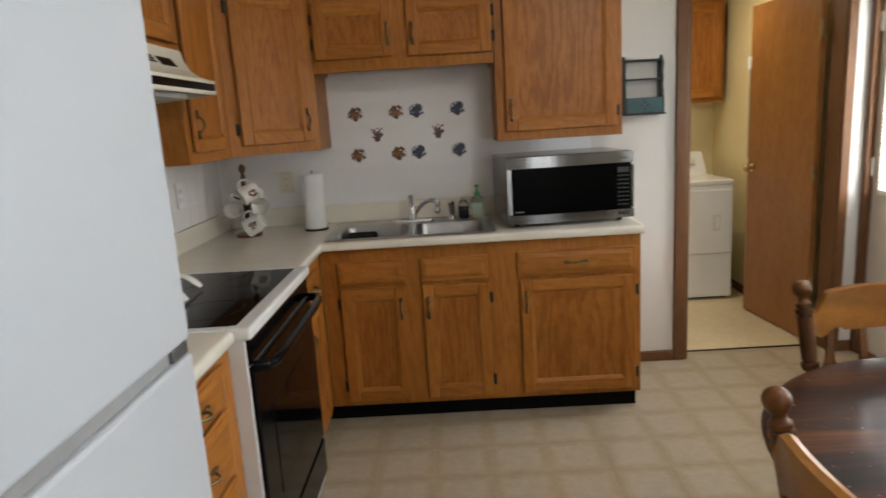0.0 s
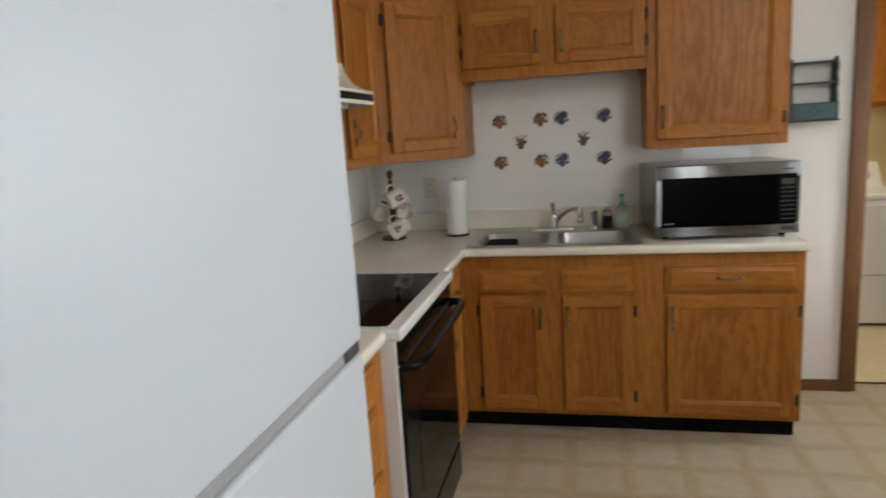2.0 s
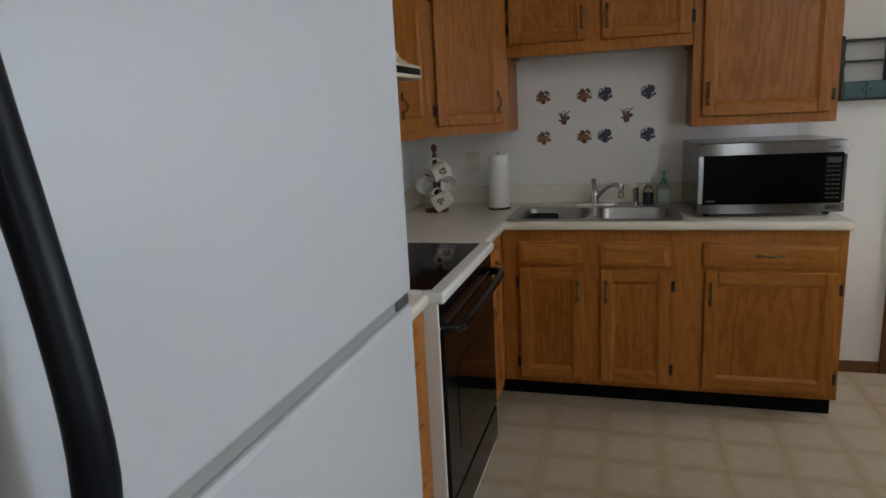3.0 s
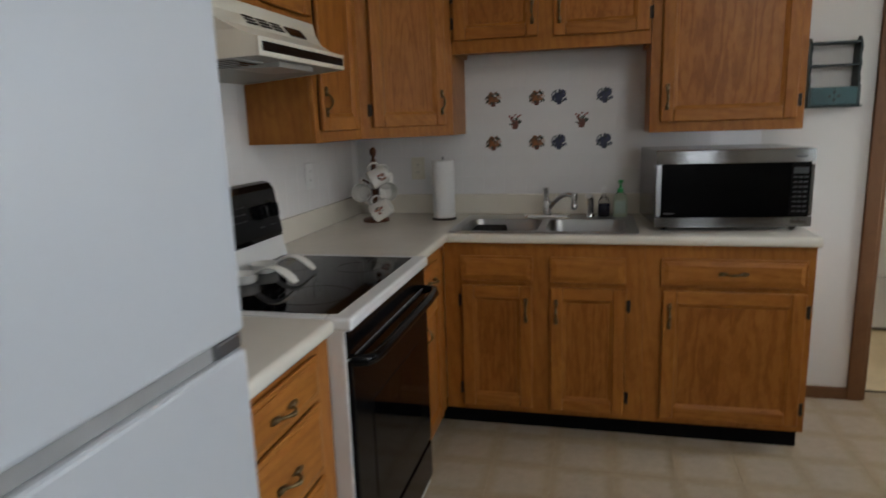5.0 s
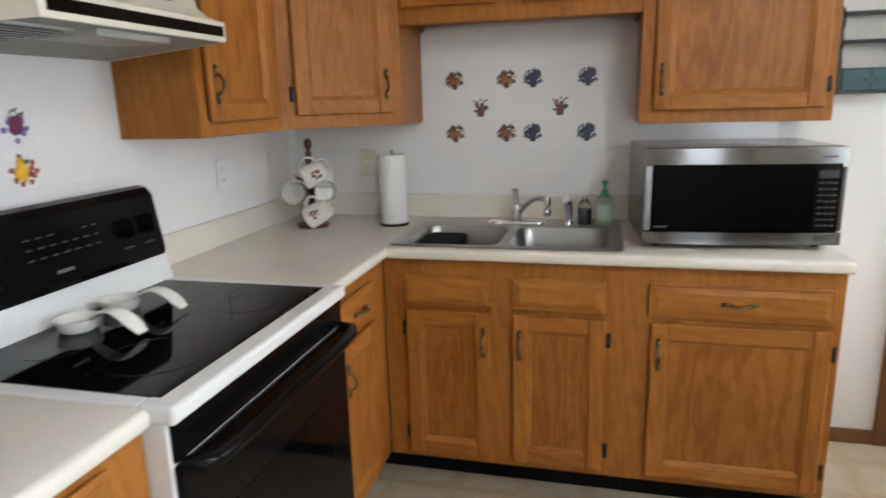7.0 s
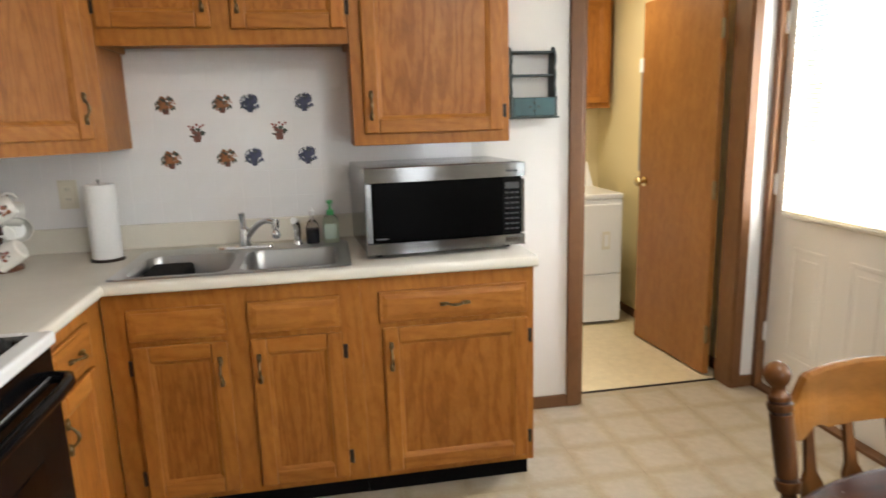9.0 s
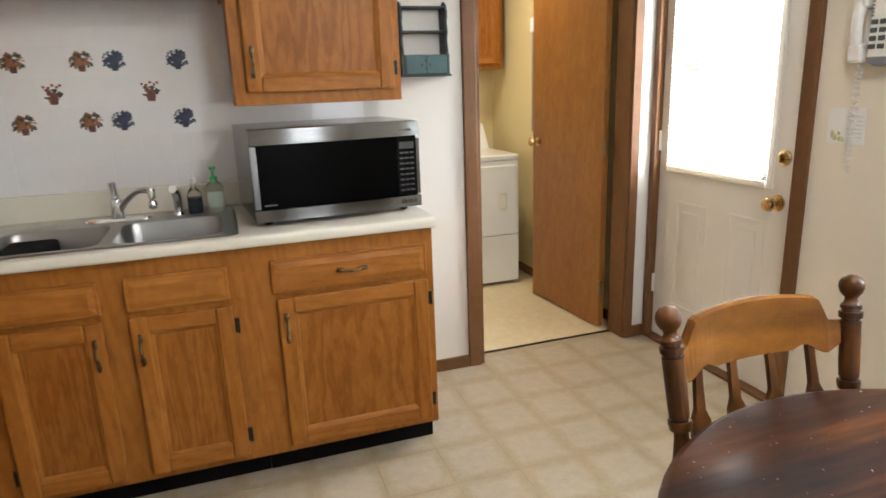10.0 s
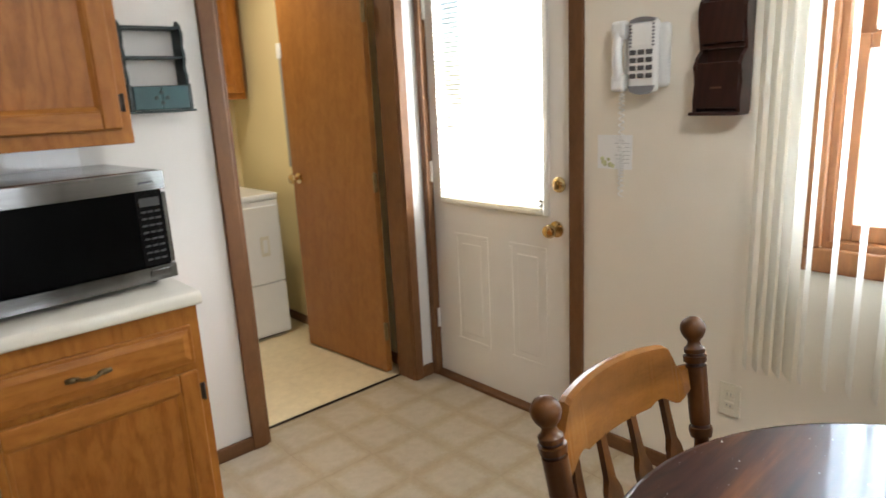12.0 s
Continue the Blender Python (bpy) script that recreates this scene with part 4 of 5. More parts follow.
rings(bm, [rounded(B[0] - w, B[0] + w, B[1] - d, B[1] + d, r, B[2] + z) for w, d, r, z in ((0.030, 0.020, 0.012, 0.0), (0.034, 0.023, 0.016, 0.008), (0.034, 0.023, 0.016, 0.085), (0.028, 0.019, 0.015, 0.105), (0.012, 0.012, 0.010, 0.118))])
part("bottle", bm, GREEN_CLEAR, t)
part("label_sticker", box(B[0] - 0.026, B[0] + 0.026, B[1] - 0.0245, B[1] - 0.0235, B[2] + 0.02, B[2] + 0.08), plain("pale_label", (0.55, 0.68, 0.58), 0.5), t)
bm = lathe(bmesh.new(), [(0.015, 0.116), (0.015, 0.134), (0.006, 0.138), (0.005, 0.160), (0.012, 0.162), (0.012, 0.174), (0.004, 0.176)], B, 14)
slab(bm, B[0] - 0.006, B[0] + 0.006, B[1] - 0.034, B[1], B[2] + 0.164, B[2] + 0.174, 0.003)
part("pump", bm, GREEN, t, "bright green pump")

# ---- microwave, slightly turned ----
MM = pose(1.500, -0.533, CT, 0, 0, 4.6)
W, H, D = 0.604, 0.330, 0.43
t = thing("microwave", (1.8, -0.35, CT), "stainless steel microwave oven with black window", "microwave")
part("body", moved(box(0, W, 0.025, D, 0.018, H, 0.006), MM), STEEL, t)
for x in (0.05, W - 0.05):
    for y in (0.06, D - 0.06):
        part("foot", moved(lathe(bmesh.new(), [(0.014, 0), (0.018, 0.02)], (x, y, 0), 12), MM), BLACK, t)
door = part("door", moved(box(0.0, W - 0.088, 0.0, 0.028, 0.059, H - 0.053, 0.003), MM), STEEL, t)
part("window", moved(box(0.022, W - 0.087, -0.003, 0.004, 0.060, H - 0.053, 0.002), MM), SMOKED, door, "black glass window")
bow_front = [(W * k / 24, -0.004 - 0.011 * (1 - (k / 12 - 1) ** 2)) for k in range(25)]
for name, z0, z1 in (("top_band", H - 0.052, H - 0.002), ("bottom_band", 0.018, 0.058)):
    bm = prism(bmesh.new(), [(W, 0.026), (0.0, 0.026), *bow_front], "z", z0, z1, 0, True)
    part(name, moved(bm, MM), STEEL, t, "bowed brushed steel band")
panel = part("control_panel", moved(box(W - 0.087, W - 0.012, -0.002, 0.026, 0.060, H - 0.053, 0.002), MM), BLACK, t)
part("side_strip", moved(box(W - 0.013, W, -0.003, 0.026, 0.063, H - 0.063, 0.003), MM), STEEL, t)
part("display", moved(box(W - 0.078, W - 0.022, -0.003, 0.0, H - 0.098, H - 0.074, 0.001), MM), FAINT_PRINT, panel)
for r in range(8):
    for c in range(3):
        x, z = W - 0.078 + 0.0195 * c, H - 0.116 - 0.0195 * r
        part("button", moved(box(x, x + 0.016, -0.0025, 0.0, z, z + 0.006, 0.001), MM), FAINT_PRINT, panel)
part("open_button", moved(box(W - 0.078, W - 0.02, -0.013, -0.003, 0.030, 0.050, 0.002), MM), STEEL, t)
part("badge", moved(box(W - 0.075, W - 0.035, -0.0105, -0.003, H - 0.034, H - 0.028), MM), DARK_GREY, t)
part("badge", moved(box(0.034, 0.075, -0.0045, -0.002, 0.072, 0.077), MM), PALE_PRINT, door)

# ---- stove ----
S0, S1 = -1.866, -1.113
t = thing("stove", (0.35, -1.48, 0), "white electric stove with black glass top and door", "stove")
part("body", box(0.025, 0.655, S0, S1, 0.02, 0.885, 0.004), ENAMEL, t)
bm = box(0.600, 0.676, S0 - 0.004, S1 + 0.002, 0.882, 0.918, 0.010, 3)
slab(bm, 0.085, 0.602, S0 - 0.004, S0 + 0.034, 0.884, 0.917, 0.004)
slab(bm, 0.085, 0.602, S1 - 0.038, S1 + 0.002, 0.884, 0.917, 0.004)
slab(bm, 0.030, 0.110, S0, S1, 0.884, 0.916)
part("cooktop_frame", bm, ENAMEL, t)
top = part("cooktop", box(0.105, 0.628, S0 + 0.030, S1 - 0.034, 0.900, 0.9185, 0.0015), BLACK_GLASS, t, "black ceramic glass cooktop")
for x, y, r in ((0.24, S0 + 0.20, 0.075), (0.24, S1 - 0.20, 0.095), (0.49, S0 + 0.20, 0.105), (0.49, S1 - 0.20, 0.080)):
    bm = bmesh.new()
    rings(bm, [[(x + rr * math.cos(2 * math.pi * k / 40), y + rr * math.sin(2 * math.pi * k / 40), z) for k in range(40)] for rr, z in ((r, 0.9187), (r - 0.001, 0.9189), (r - 0.003, 0.9189), (r - 0.004, 0.9187))], False)
    part("burner_ring", bm, GLASS_PRINT, top)
part("backguard", prism(bmesh.new(), [(0.03, 0.90), (0.128, 0.90), (0.108, 1.000), (0.03, 1.000)], "y", S0, S1), ENAMEL, t)
bm = prism(bmesh.new(), [(0.030, 0.995), (0.118, 0.995), (0.122, 1.012), (0.098, 1.170), (0.080, 1.190), (0.055, 1.196), (0.030, 1.190)], "y", S0 - 0.003, S1 - 0.016)
panel = part("control_panel", bm, BLACK, t, "glossy black control panel")
PN = pose(0.1225, 0, 1.012, 0, -8.6, 0)
for y in (S0 + 0.095, S0 + 0.185, S1 - 0.155, S1 - 0.075):
    bm = lathe(bmesh.new(), [(0.026, 0), (0.025, 0.010), (0.022, 0.022), (0.004, 0.024)], m=PN @ pose(0, y, 0.085, 0, 90))
    k = part("knob", bm, BLACK, panel)
    part("grip", moved(box(0.012, 0.034, y - 0.006, y + 0.006, 0.062, 0.108, 0.003), PN), BLACK, k)
    part("dial_ring", lathe(bmesh.new(), [(0.034, 0.0003), (0.034, 0.0012), (0.031, 0.0012)], m=PN @ pose(0, y, 0.085, 0, 90), ends=False), GLASS_PRINT, panel)
    part("print_bar", moved(box(0.0, 0.001, y - 0.018, y + 0.018, 0.030, 0.034), PN), FAINT_PRINT, panel)
for r in range(3):
    for c in range(7):
        y, z = S0 + 0.285 + 0.034 * c, 0.066 + 0.024 * r
        part("button", moved(box(0.0, 0.001, y, y + 0.017, z, z + 0.004), PN), FAINT_PRINT, panel)
part("display", moved(box(0.0, 0.0015, S0 + 0.385, S0 + 0.455, 0.102, 0.128), PN), GLASS_PRINT, panel)
part("badge", moved(box(0.0, 0.0015, S0 + 0.352, S0 + 0.402, 0.022, 0.030), PN), PALE_PRINT, panel)
bm = box(0.646, 0.668, S0 + 0.006, S1 - 0.006, 0.215, 0.800, 0.006)
door = part("oven_door", bm, BLACK, t, "black glass oven door")
part("window", box(0.666, 0.670, S0 + 0.14, S1 - 0.14, 0.34, 0.64, 0.0015), BLACK_GLASS, door)
part("vent_strip", box(0.640, 0.662, S0 + 0.006, S1 - 0.006, 0.806, 0.880, 0.004), BLACK, t)
bm = bmesh.new()
hp = [(0.664, S0 + 0.02, 0.800), (0.700, S0 + 0.028, 0.800), (0.712, S0 + 0.06, 0.798)] + [(0.716, S0 + 0.06 + (S1 - S0 - 0.12) * k / 6, 0.797) for k in range(1, 6)] + [(0.712, S1 - 0.06, 0.798), (0.700, S1 - 0.028, 0.800), (0.664, S1 - 0.02, 0.800)]
tube(bm, hp, 0.016, 10)
part("handle", bm, BLACK, door, "black tubular handle")
part("storage_drawer", box(0.646, 0.668, S0 + 0.006, S1 - 0.006, 0.060, 0.205, 0.006), BLACK, t, "black lower drawer")
part("plinth", box(0.08, 0.60, S0 + 0.02, S1 - 0.02, 0.0, 0.06), MATT_BLACK, t)


def spoon_rest(at, length, turn):
    m = pose(*at, 0, 0, turn)
    t = thing("spoon_rest", at, "white ceramic ladle-shaped spoon rest on the cooktop", "spoon rest", "spoon rests")
    cup = [(0.034, 0.0), (0.042, 0.006), (0.047, 0.026), (0.048, 0.030), (0.045, 0.030), (0.040, 0.010), (0.004, 0.006)]
    part("cup", lathe(bmesh.new(), cup, m=m, seg=24), CHINA, t)
    pts = [(0.040 + (length - 0.04) * k / 9, 0, 0.022 + 0.034 * math.sin(math.pi * (0.06 + 0.94 * k / 9)) - 0.012 * (k / 9) ** 3) for k in range(10)]
    part("handle", tube(bmesh.new(), [m @ Vector(p) for p in pts], [0.014, 0.014, 0.015, 0.016, 0.018, 0.020, 0.022, 0.023, 0.022, 0.015], 12, 0, 0.32), CHINA, t)


spoon_rest((0.205, -1.565, 0.919), 0.185, -4)
spoon_rest((0.195, -1.415, 0.919), 0.175, 4)

# ---- range hood ----
t = thing("range_hood", (0.2, -1.49, 1.56), "biscuit coloured range hood with black trim", "range hood")
A0, A1 = -1.860, -1.114


def hood_ring(x, z, taper):
    return [(0.003, A0, z), (x, A0 + taper, z), (x, A1 - taper, z), (0.003, A1, z)]


bm = bmesh.new()
rings(bm, [[(0.003, A0, 1.542), (0.428, A0 + 0.092, 1.568), (0.428, A1 - 0.092, 1.568), (0.003, A1, 1.542)], hood_ring(0.430, 1.616, 0.092), hood_ring(0.385, 1.632, 0.082), hood_ring(0.345, 1.656, 0.062), hood_ring(0.315, 1.693, 0.036), hood_ring(0.300, 1.732, 0.020)], False, False)
part("canopy", bm, BISCUIT, t)
bm = bmesh.new()
rings(bm, [[(0.004, A0 + 0.004, 1.544 + d), (0.426, A0 + 0.094, 1.570 + d), (0.426, A1 - 0.094, 1.570 + d), (0.004, A1 - 0.004, 1.544 + d)] for d in (0.0, 0.010)], True, False)
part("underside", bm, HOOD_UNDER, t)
part("front_lip", box(0.4270, 0.4345, A0 + 0.090, A1 - 0.090, 1.568, 1.617, 0.002), BISCUIT, t)
part("black_strip", box(0.4340, 0.4355, A0 + 0.108, A1 - 0.100, 1.581, 1.605), BLACK, t)
part("light_lens", box(0.25, 0.40, -1.60, -1.38, 1.553, 1.569, 0.003), plain("frosted_lens", (0.46, 0.45, 0.41), 0.4), t)
TILT_M = pose(0.004, 0, 1.543, 0, -3.52, 0)
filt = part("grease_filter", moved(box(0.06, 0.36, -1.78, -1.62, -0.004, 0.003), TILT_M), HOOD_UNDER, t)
for k in range(12):
    part("filter_slot", moved(box(0.07 + 0.024 * k, 0.081 + 0.024 * k, -1.77, -1.63, -0.0055, -0.0035), TILT_M), BLACK, filt)
SL = pose(0.331, 0, 1.676, 0, -39.0, 0)
for r in range(3):
    for c in range(3):
        y = -1.640 + 0.078 * c
        part("vent_slot", moved(box(-0.001, 0.0015, y, y + 0.060, -0.010 + 0.0125 * r, -0.004 + 0.0125 * r), SL), BLACK, t)
part("switch_plate", moved(box(-0.001, 0.002, -1.392, -1.280, -0.016, 0.020), SL), BLACK, t)

# ---- fridge ----
R0, R1, RX = -3.372, -2.602, 0.834
t = thing("fridge", (0.4, -3.03, 0), "white top-freezer fridge with black handles", "fridge")
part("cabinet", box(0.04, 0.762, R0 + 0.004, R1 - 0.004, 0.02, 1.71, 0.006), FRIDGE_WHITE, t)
part("gasket", box(0.760, 0.772, R0 + 0.014, R1 - 0.014, 0.10, 1.70), GASKET, t)
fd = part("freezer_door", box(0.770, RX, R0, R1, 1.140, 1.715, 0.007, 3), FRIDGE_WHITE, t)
part("trim_strip", box(0.772, RX - 0.010, R0 + 0.004, R1 - 0.004, 1.119, 1.139), plain("grey_trim", (0.28, 0.275, 0.265), 0.5), t)
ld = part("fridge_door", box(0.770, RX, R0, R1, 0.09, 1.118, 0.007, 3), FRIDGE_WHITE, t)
bm = box(0.775, RX - 0.004, R1 - 0.058, R1 - 0.004, 1.1195, 1.1390, 0.003)
part("hinge_plate", bm, HINGE_STEEL, t, "small dark steel middle hinge")
part("kick_grille", box(0.10, 0.765, R0 + 0.01, R1 - 0.01, 0.0, 0.085), DARK_GREY, t)


def bow_handle(z0, z1, parent, flip):
    """A bow that leaves the door slowly and comes back short; flip: the short end is the upper one."""
    bm = bmesh.new()
    y = R0 + 0.0340
    pts, rad = [], []
    for k in range(19):
        a = k / 18
        out = 0.051 * math.sin(math.pi * a ** 0.45) ** 0.9
        z = z1 - (z1 - z0) * a if flip else z0 + (z1 - z0) * a
        pts.append((RX - 0.002 + out, y, z))
        rad.append(0.0140 + 0.004 * (1 - math.sin(math.pi * a)))
    tube(bm, pts, rad, 14, 0, 0.75)
    for lo, hi in ((z0 - 0.010, z0 + 0.025), (z1 - 0.10, z1 + 0.010)) if not flip else ((z0 - 0.010, z0 + 0.10), (z1 - 0.025, z1 + 0.010)):
        slab(bm, RX - 0.004, RX + 0.012, y - 0.030, y + 0.014, lo, hi, 0.005)
    part("handle", bm, SATIN_BLACK, parent, "black bowed plastic handle")


bow_handle(1.162, 1.562, fd, False)
bow_handle(0.502, 1.112, ld, True)

# ---- small things on the worktop ----
M0 = (0.198, -0.292, CT)
t = thing("mug_tree", M0, "dark wooden mug tree on the worktop corner", "mug rack")
part("base", lathe(bmesh.new(), [(0.065, 0), (0.066, 0.012), (0.058, 0.018), (0.016, 0.024)], M0, 24), MUG_WOOD, t)
part("post", lathe(bmesh.new(), [(0.012, 0.02), (0.014, 0.12), (0.011, 0.2), (0.013, 0.305), (0.008, 0.315), (0.017, 0.334), (0.017, 0.350), (0.006, 0.364)], M0, 16), MUG_WOOD, t)
pegs = []
for turn, z in ((-70, 0.092), (15, 0.178), (205, 0.178), (-78, 0.250), (105, 0.150), (60, 0.235)):
    a = radians(turn)
    d = Vector((math.cos(a), math.sin(a), 0))
    p0 = Vector(M0) + Vector((0, 0, z))
    p1 = p0 + d * 0.058 + Vector((0, 0, 0.030))
    part("peg", tube(bmesh.new(), [p0, p1], 0.005, 8), MUG_WOOD, t)
    pegs.append((p1, turn))


def mug(m, group):
    m = m @ Matrix.Scale(1.1, 4)
    t = thing("mug", m.translation, "white china mug with a small floral print", "mug", group)
    prof = [(0.026, 0.0), (0.034, 0.004), (0.040, 0.03), (0.041, 0.078), (0.0425, 0.086), (0.0395, 0.086), (0.037, 0.030), (0.030, 0.008), (0.003, 0.006)]
    cup = part("cup", lathe(bmesh.new(), prof, m=m, seg=28), CHINA, t)
    h = [(0.038, 0, 0.070), (0.056, 0, 0.072), (0.066, 0, 0.058), (0.066, 0, 0.040), (0.056, 0, 0.024), (0.038, 0, 0.020)]
    part("handle", tube(bmesh.new(), [m @ Vector(p) for p in h], 0.005, 8), CHINA, t)
    for side in (90, -90):
        bm = bmesh.new()
        for k in range(18):
            a, z, r = radians(side + random.uniform(-20, 20)), random.uniform(0.024, 0.058), random.uniform(0.003, 0.0055)
            n = Vector((math.cos(a), math.sin(a), 0))
            c = n * 0.0418 + Vector((0, 0, z))
            s = Vector((-n.y, n.x, 0))
            f = bm.faces.new([bm.verts.new(m @ (c + r * (math.cos(q) * s + math.sin(q) * Vector((0, 0, 1))) - n * (0.0008 * abs(math.cos(q))))) for q in (radians(45 * j) for j in range(8))])
            f.material_index = k % 3
        part("floral_print", bm, [LEAF, ORANGE, RED], cup, "small floral print")


def hang(peg, lean, yaw):
    """A mug that hangs by its handle from a peg; yaw: how far its mouth turns from straight out."""
    p, turn = peg
    m = Matrix.Translation(p) @ pose(0, 0, 0, 0, 0, turn + yaw + 180) @ pose(0, 0, 0, 0, -90 - lean, 0) @ Matrix.Translation((-0.064, 0, -0.051))
    mug(m, "mugs on the tree")


for peg, lean, yaw in zip(pegs, (28, -8, -8, 24, 10, 12), (-110, -75, 75, -70, 20, -15)):
    hang(peg, lean, yaw)

P0 = (0.529, -0.215, CT)
t = thing("paper_towel_holder", P0, "upright metal paper towel holder on the worktop", "paper towel holder")
part("base", lathe(bmesh.new(), [(0.061, 0), (0.061, 0.004), (0.057, 0.009), (0.006, 0.010)], P0, 28), BRONZE, t)
part("rod", tube(bmesh.new(), [(P0[0], P0[1], CT + 0.008), (P0[0], P0[1], CT + 0.30)], 0.004, 8), SINK_STEEL, t)
part("tip", lathe(bmesh.new(), [(0.003, 0.296), (0.007, 0.302), (0.003, 0.309)], P0, 10), SINK_STEEL, t)
bm = bmesh.new()
rings(bm, [[(P0[0] + r * math.cos(2 * math.pi * k / 36), P0[1] + r * math.sin(2 * math.pi * k / 36), CT + z) for k in range(36)] for r, z in ((0.018, 0.290), (0.018, 0.012), (0.052, 0.0105), (0.0545, 0.014), (0.0545, 0.286), (0.052, 0.290), (0.018, 0.290))], False)
slab(bm, P0[0] + 0.0535, P0[0] + 0.0550, P0[1] - 0.02, P0[1] + 0.004, CT + 0.012, CT + 0.288)
solid("paper_towel_roll", bm, PAPER, "full white paper towel roll on its holder", "paper towel roll")


def outlet(at, turn, mat_plate, mat_face, sockets=True):
    m = pose(*at, 0, 0, turn)
    t = thing("wall_outlet", at, "almond plastic wall outlet with two sockets" if mat_plate is ALMOND else "white plastic wall switch plate with two sockets", "outlet")
    part("plate", moved(box(-0.036, 0.036, -0.007, 0, -0.058, 0.058, 0.003), m), mat_plate, t)
    for z in (-0.02, 0.02):
        s = part("socket", moved(box(-0.017, 0.017, -0.009, -0.006, z - 0.014, z + 0.014, 0.003), m), mat_face, t)
        for x in (-0.007, 0.005):
            part("slot", moved(box(x, x + 0.002, -0.0095, -0.0088, z - 0.005, z + 0.006), m), PALE_PRINT, s)


outlet((0.346, -0.008, 1.152), 0, ALMOND, ALMOND)
outlet((0.008, -0.630, 1.170), 90, WHITE_PLASTIC, WHITE_PLASTIC)
outlet((WX, -1.530, 0.362), -90, ALMOND, ALMOND)

# ---- little teal wall shelf ----
t = thing("wall_shelf", (2.27, -0.05, 1.405), "small dark teal wooden wall shelf with a drawer", "shelf")
for x in (2.168, 2.364):
    out = [(-0.001, 1.405), (-0.092, 1.405), (-0.092, 1.490)]
    out += [(-0.076 - 0.006 * math.sin(k * 1.05), 1.495 + 0.0115 * k) for k in range(16)] + [(-0.062, 1.690), (-0.045, 1.700), (-0.030, 1.684), (-0.001, 1.684)]
    part("side", prism(bmesh.new(), out, "x", x, x + 0.010), TEAL_DARK, t)
for z in (1.576, 1.672):
    part("shelf", box(2.178, 2.364, -0.078, -0.001, z, z + 0.008, 0.001), TEAL_DARK, t)
part("bottom", box(2.160, 2.382, -0.098, -0.001, 1.398, 1.406, 0.002), TEAL_DARK, t)
part("drawer_box", box(2.179, 2.363, -0.086, -0.001, 1.407, 1.487), TEAL_DARK, t)
for x0, x1 in ((2.180, 2.2705), (2.2725, 2.362)):
    part("drawer_front", box(x0, x1, -0.094, -0.086, 1.410, 1.484, 0.002), TEAL, t)
bm = bmesh.new()
for dx, dz in ((0, 0.017), (0.018, 0), (0, -0.017), (-0.018, 0)):
    lathe(bm, [(0.007, 0), (0.006, 0.0012), (0.001, 0.0014)], m=pose(2.271 + dx, -0.094, 1.447 + dz, 90), seg=10)
part("flower_motif", bm, TEAL_DARK, t, "dark painted flower motif")

# ---- phone, note, letter rack on the east wall ----
PX = WX
t = thing("wall_phone", (PX, -1.18, 1.38), "white corded wall phone with grey keypad", "telephone")
PM = pose(PX, -1.195, 1.505, 0, 0, -90)
part("base", moved(box(-0.085, 0.085, -0.030, 0, -0.105, 0.098, 0.014, 3), PM), WHITE_PLASTIC, t)
body = part("body", moved(box(-0.045, 0.062, -0.062, -0.028, -0.122, 0.112, 0.018, 4), PM), WHITE_PLASTIC, t)
part("directory_card", moved(box(-0.025, 0.042, -0.0635, -0.0615, 0.030, 0.097, 0.001), PM), PAPER, body)
for s in (-0.037, 0.046):
    for k in range(7):
        part("memory_key", moved(box(s, s + 0.009, -0.0645, -0.061, 0.026 + 0.0108 * k, 0.032 + 0.0108 * k, 0.001), PM), PHONE_GREY, body)
for r in range(4):
    for c in range(3):
        x, z = -0.034 + 0.030 * c, -0.074 + 0.025 * r
        part("key", moved(box(x, x + 0.023, -0.067, -0.060, z, z + 0.016, 0.003), PM), DARK_GREY, body)
bm = bmesh.new()
prism(bm, [(-0.040, -0.098), (0.057, -0.098), (0.050, -0.115), (0.030, -0.124), (0.008, -0.127), (-0.014, -0.124), (-0.034, -0.115)], "y", -0.064, -0.030)
part("lower_panel", moved(bm, PM), PHONE_GREY, body)
bm = bmesh.new()
prism(bm, [(-0.038, 0.103), (0.055, 0.103), (0.048, 0.112), (0.030, 0.117), (0.008, 0.119), (-0.014, 0.117), (-0.032, 0.112)], "y", -0.064, -0.030)
part("upper_panel", moved(bm, PM), PHONE_GREY, body)
bm = bmesh.new()
for z0, z1 in ((-0.115, -0.055), (0.055, 0.115)):
    slab(bm, -0.108, -0.056, -0.066, -0.024, z0, z1, 0.012, 3)
tube(bm, [(-0.082, -0.048, -0.085), (-0.083, -0.060, -0.03), (-0.083, -0.062, 0.03), (-0.082, -0.048, 0.085)], [0.018, 0.017, 0.017, 0.018], 10)
part("handset", moved(bm, PM), WHITE_PLASTIC, t, "white handset in its cradle")
bm = bmesh.new()
coil = []
for k in range(241):
    a = k / 240
    coil.append((-0.082 + 0.009 * math.cos(a * 2 * math.pi * 24), -0.030 + 0.009 * math.sin(a * 2 * math.pi * 24), -0.118 - 0.37 * a + (0.02 * math.sin(a * 9))))
tube(bm, coil, 0.0022, 5)
part("cord", moved(bm, PM), WHITE_PLASTIC, t, "white coiled cord hanging down")
t = thing("paper_note", (PX, -1.07, 1.12), "small white paper note with a green picture", "note")
part("sheet", box(PX - 0.003, PX - 0.0005, -1.140, -0.998, 1.118, 1.240), PAPER, t)
bm = bmesh.new()
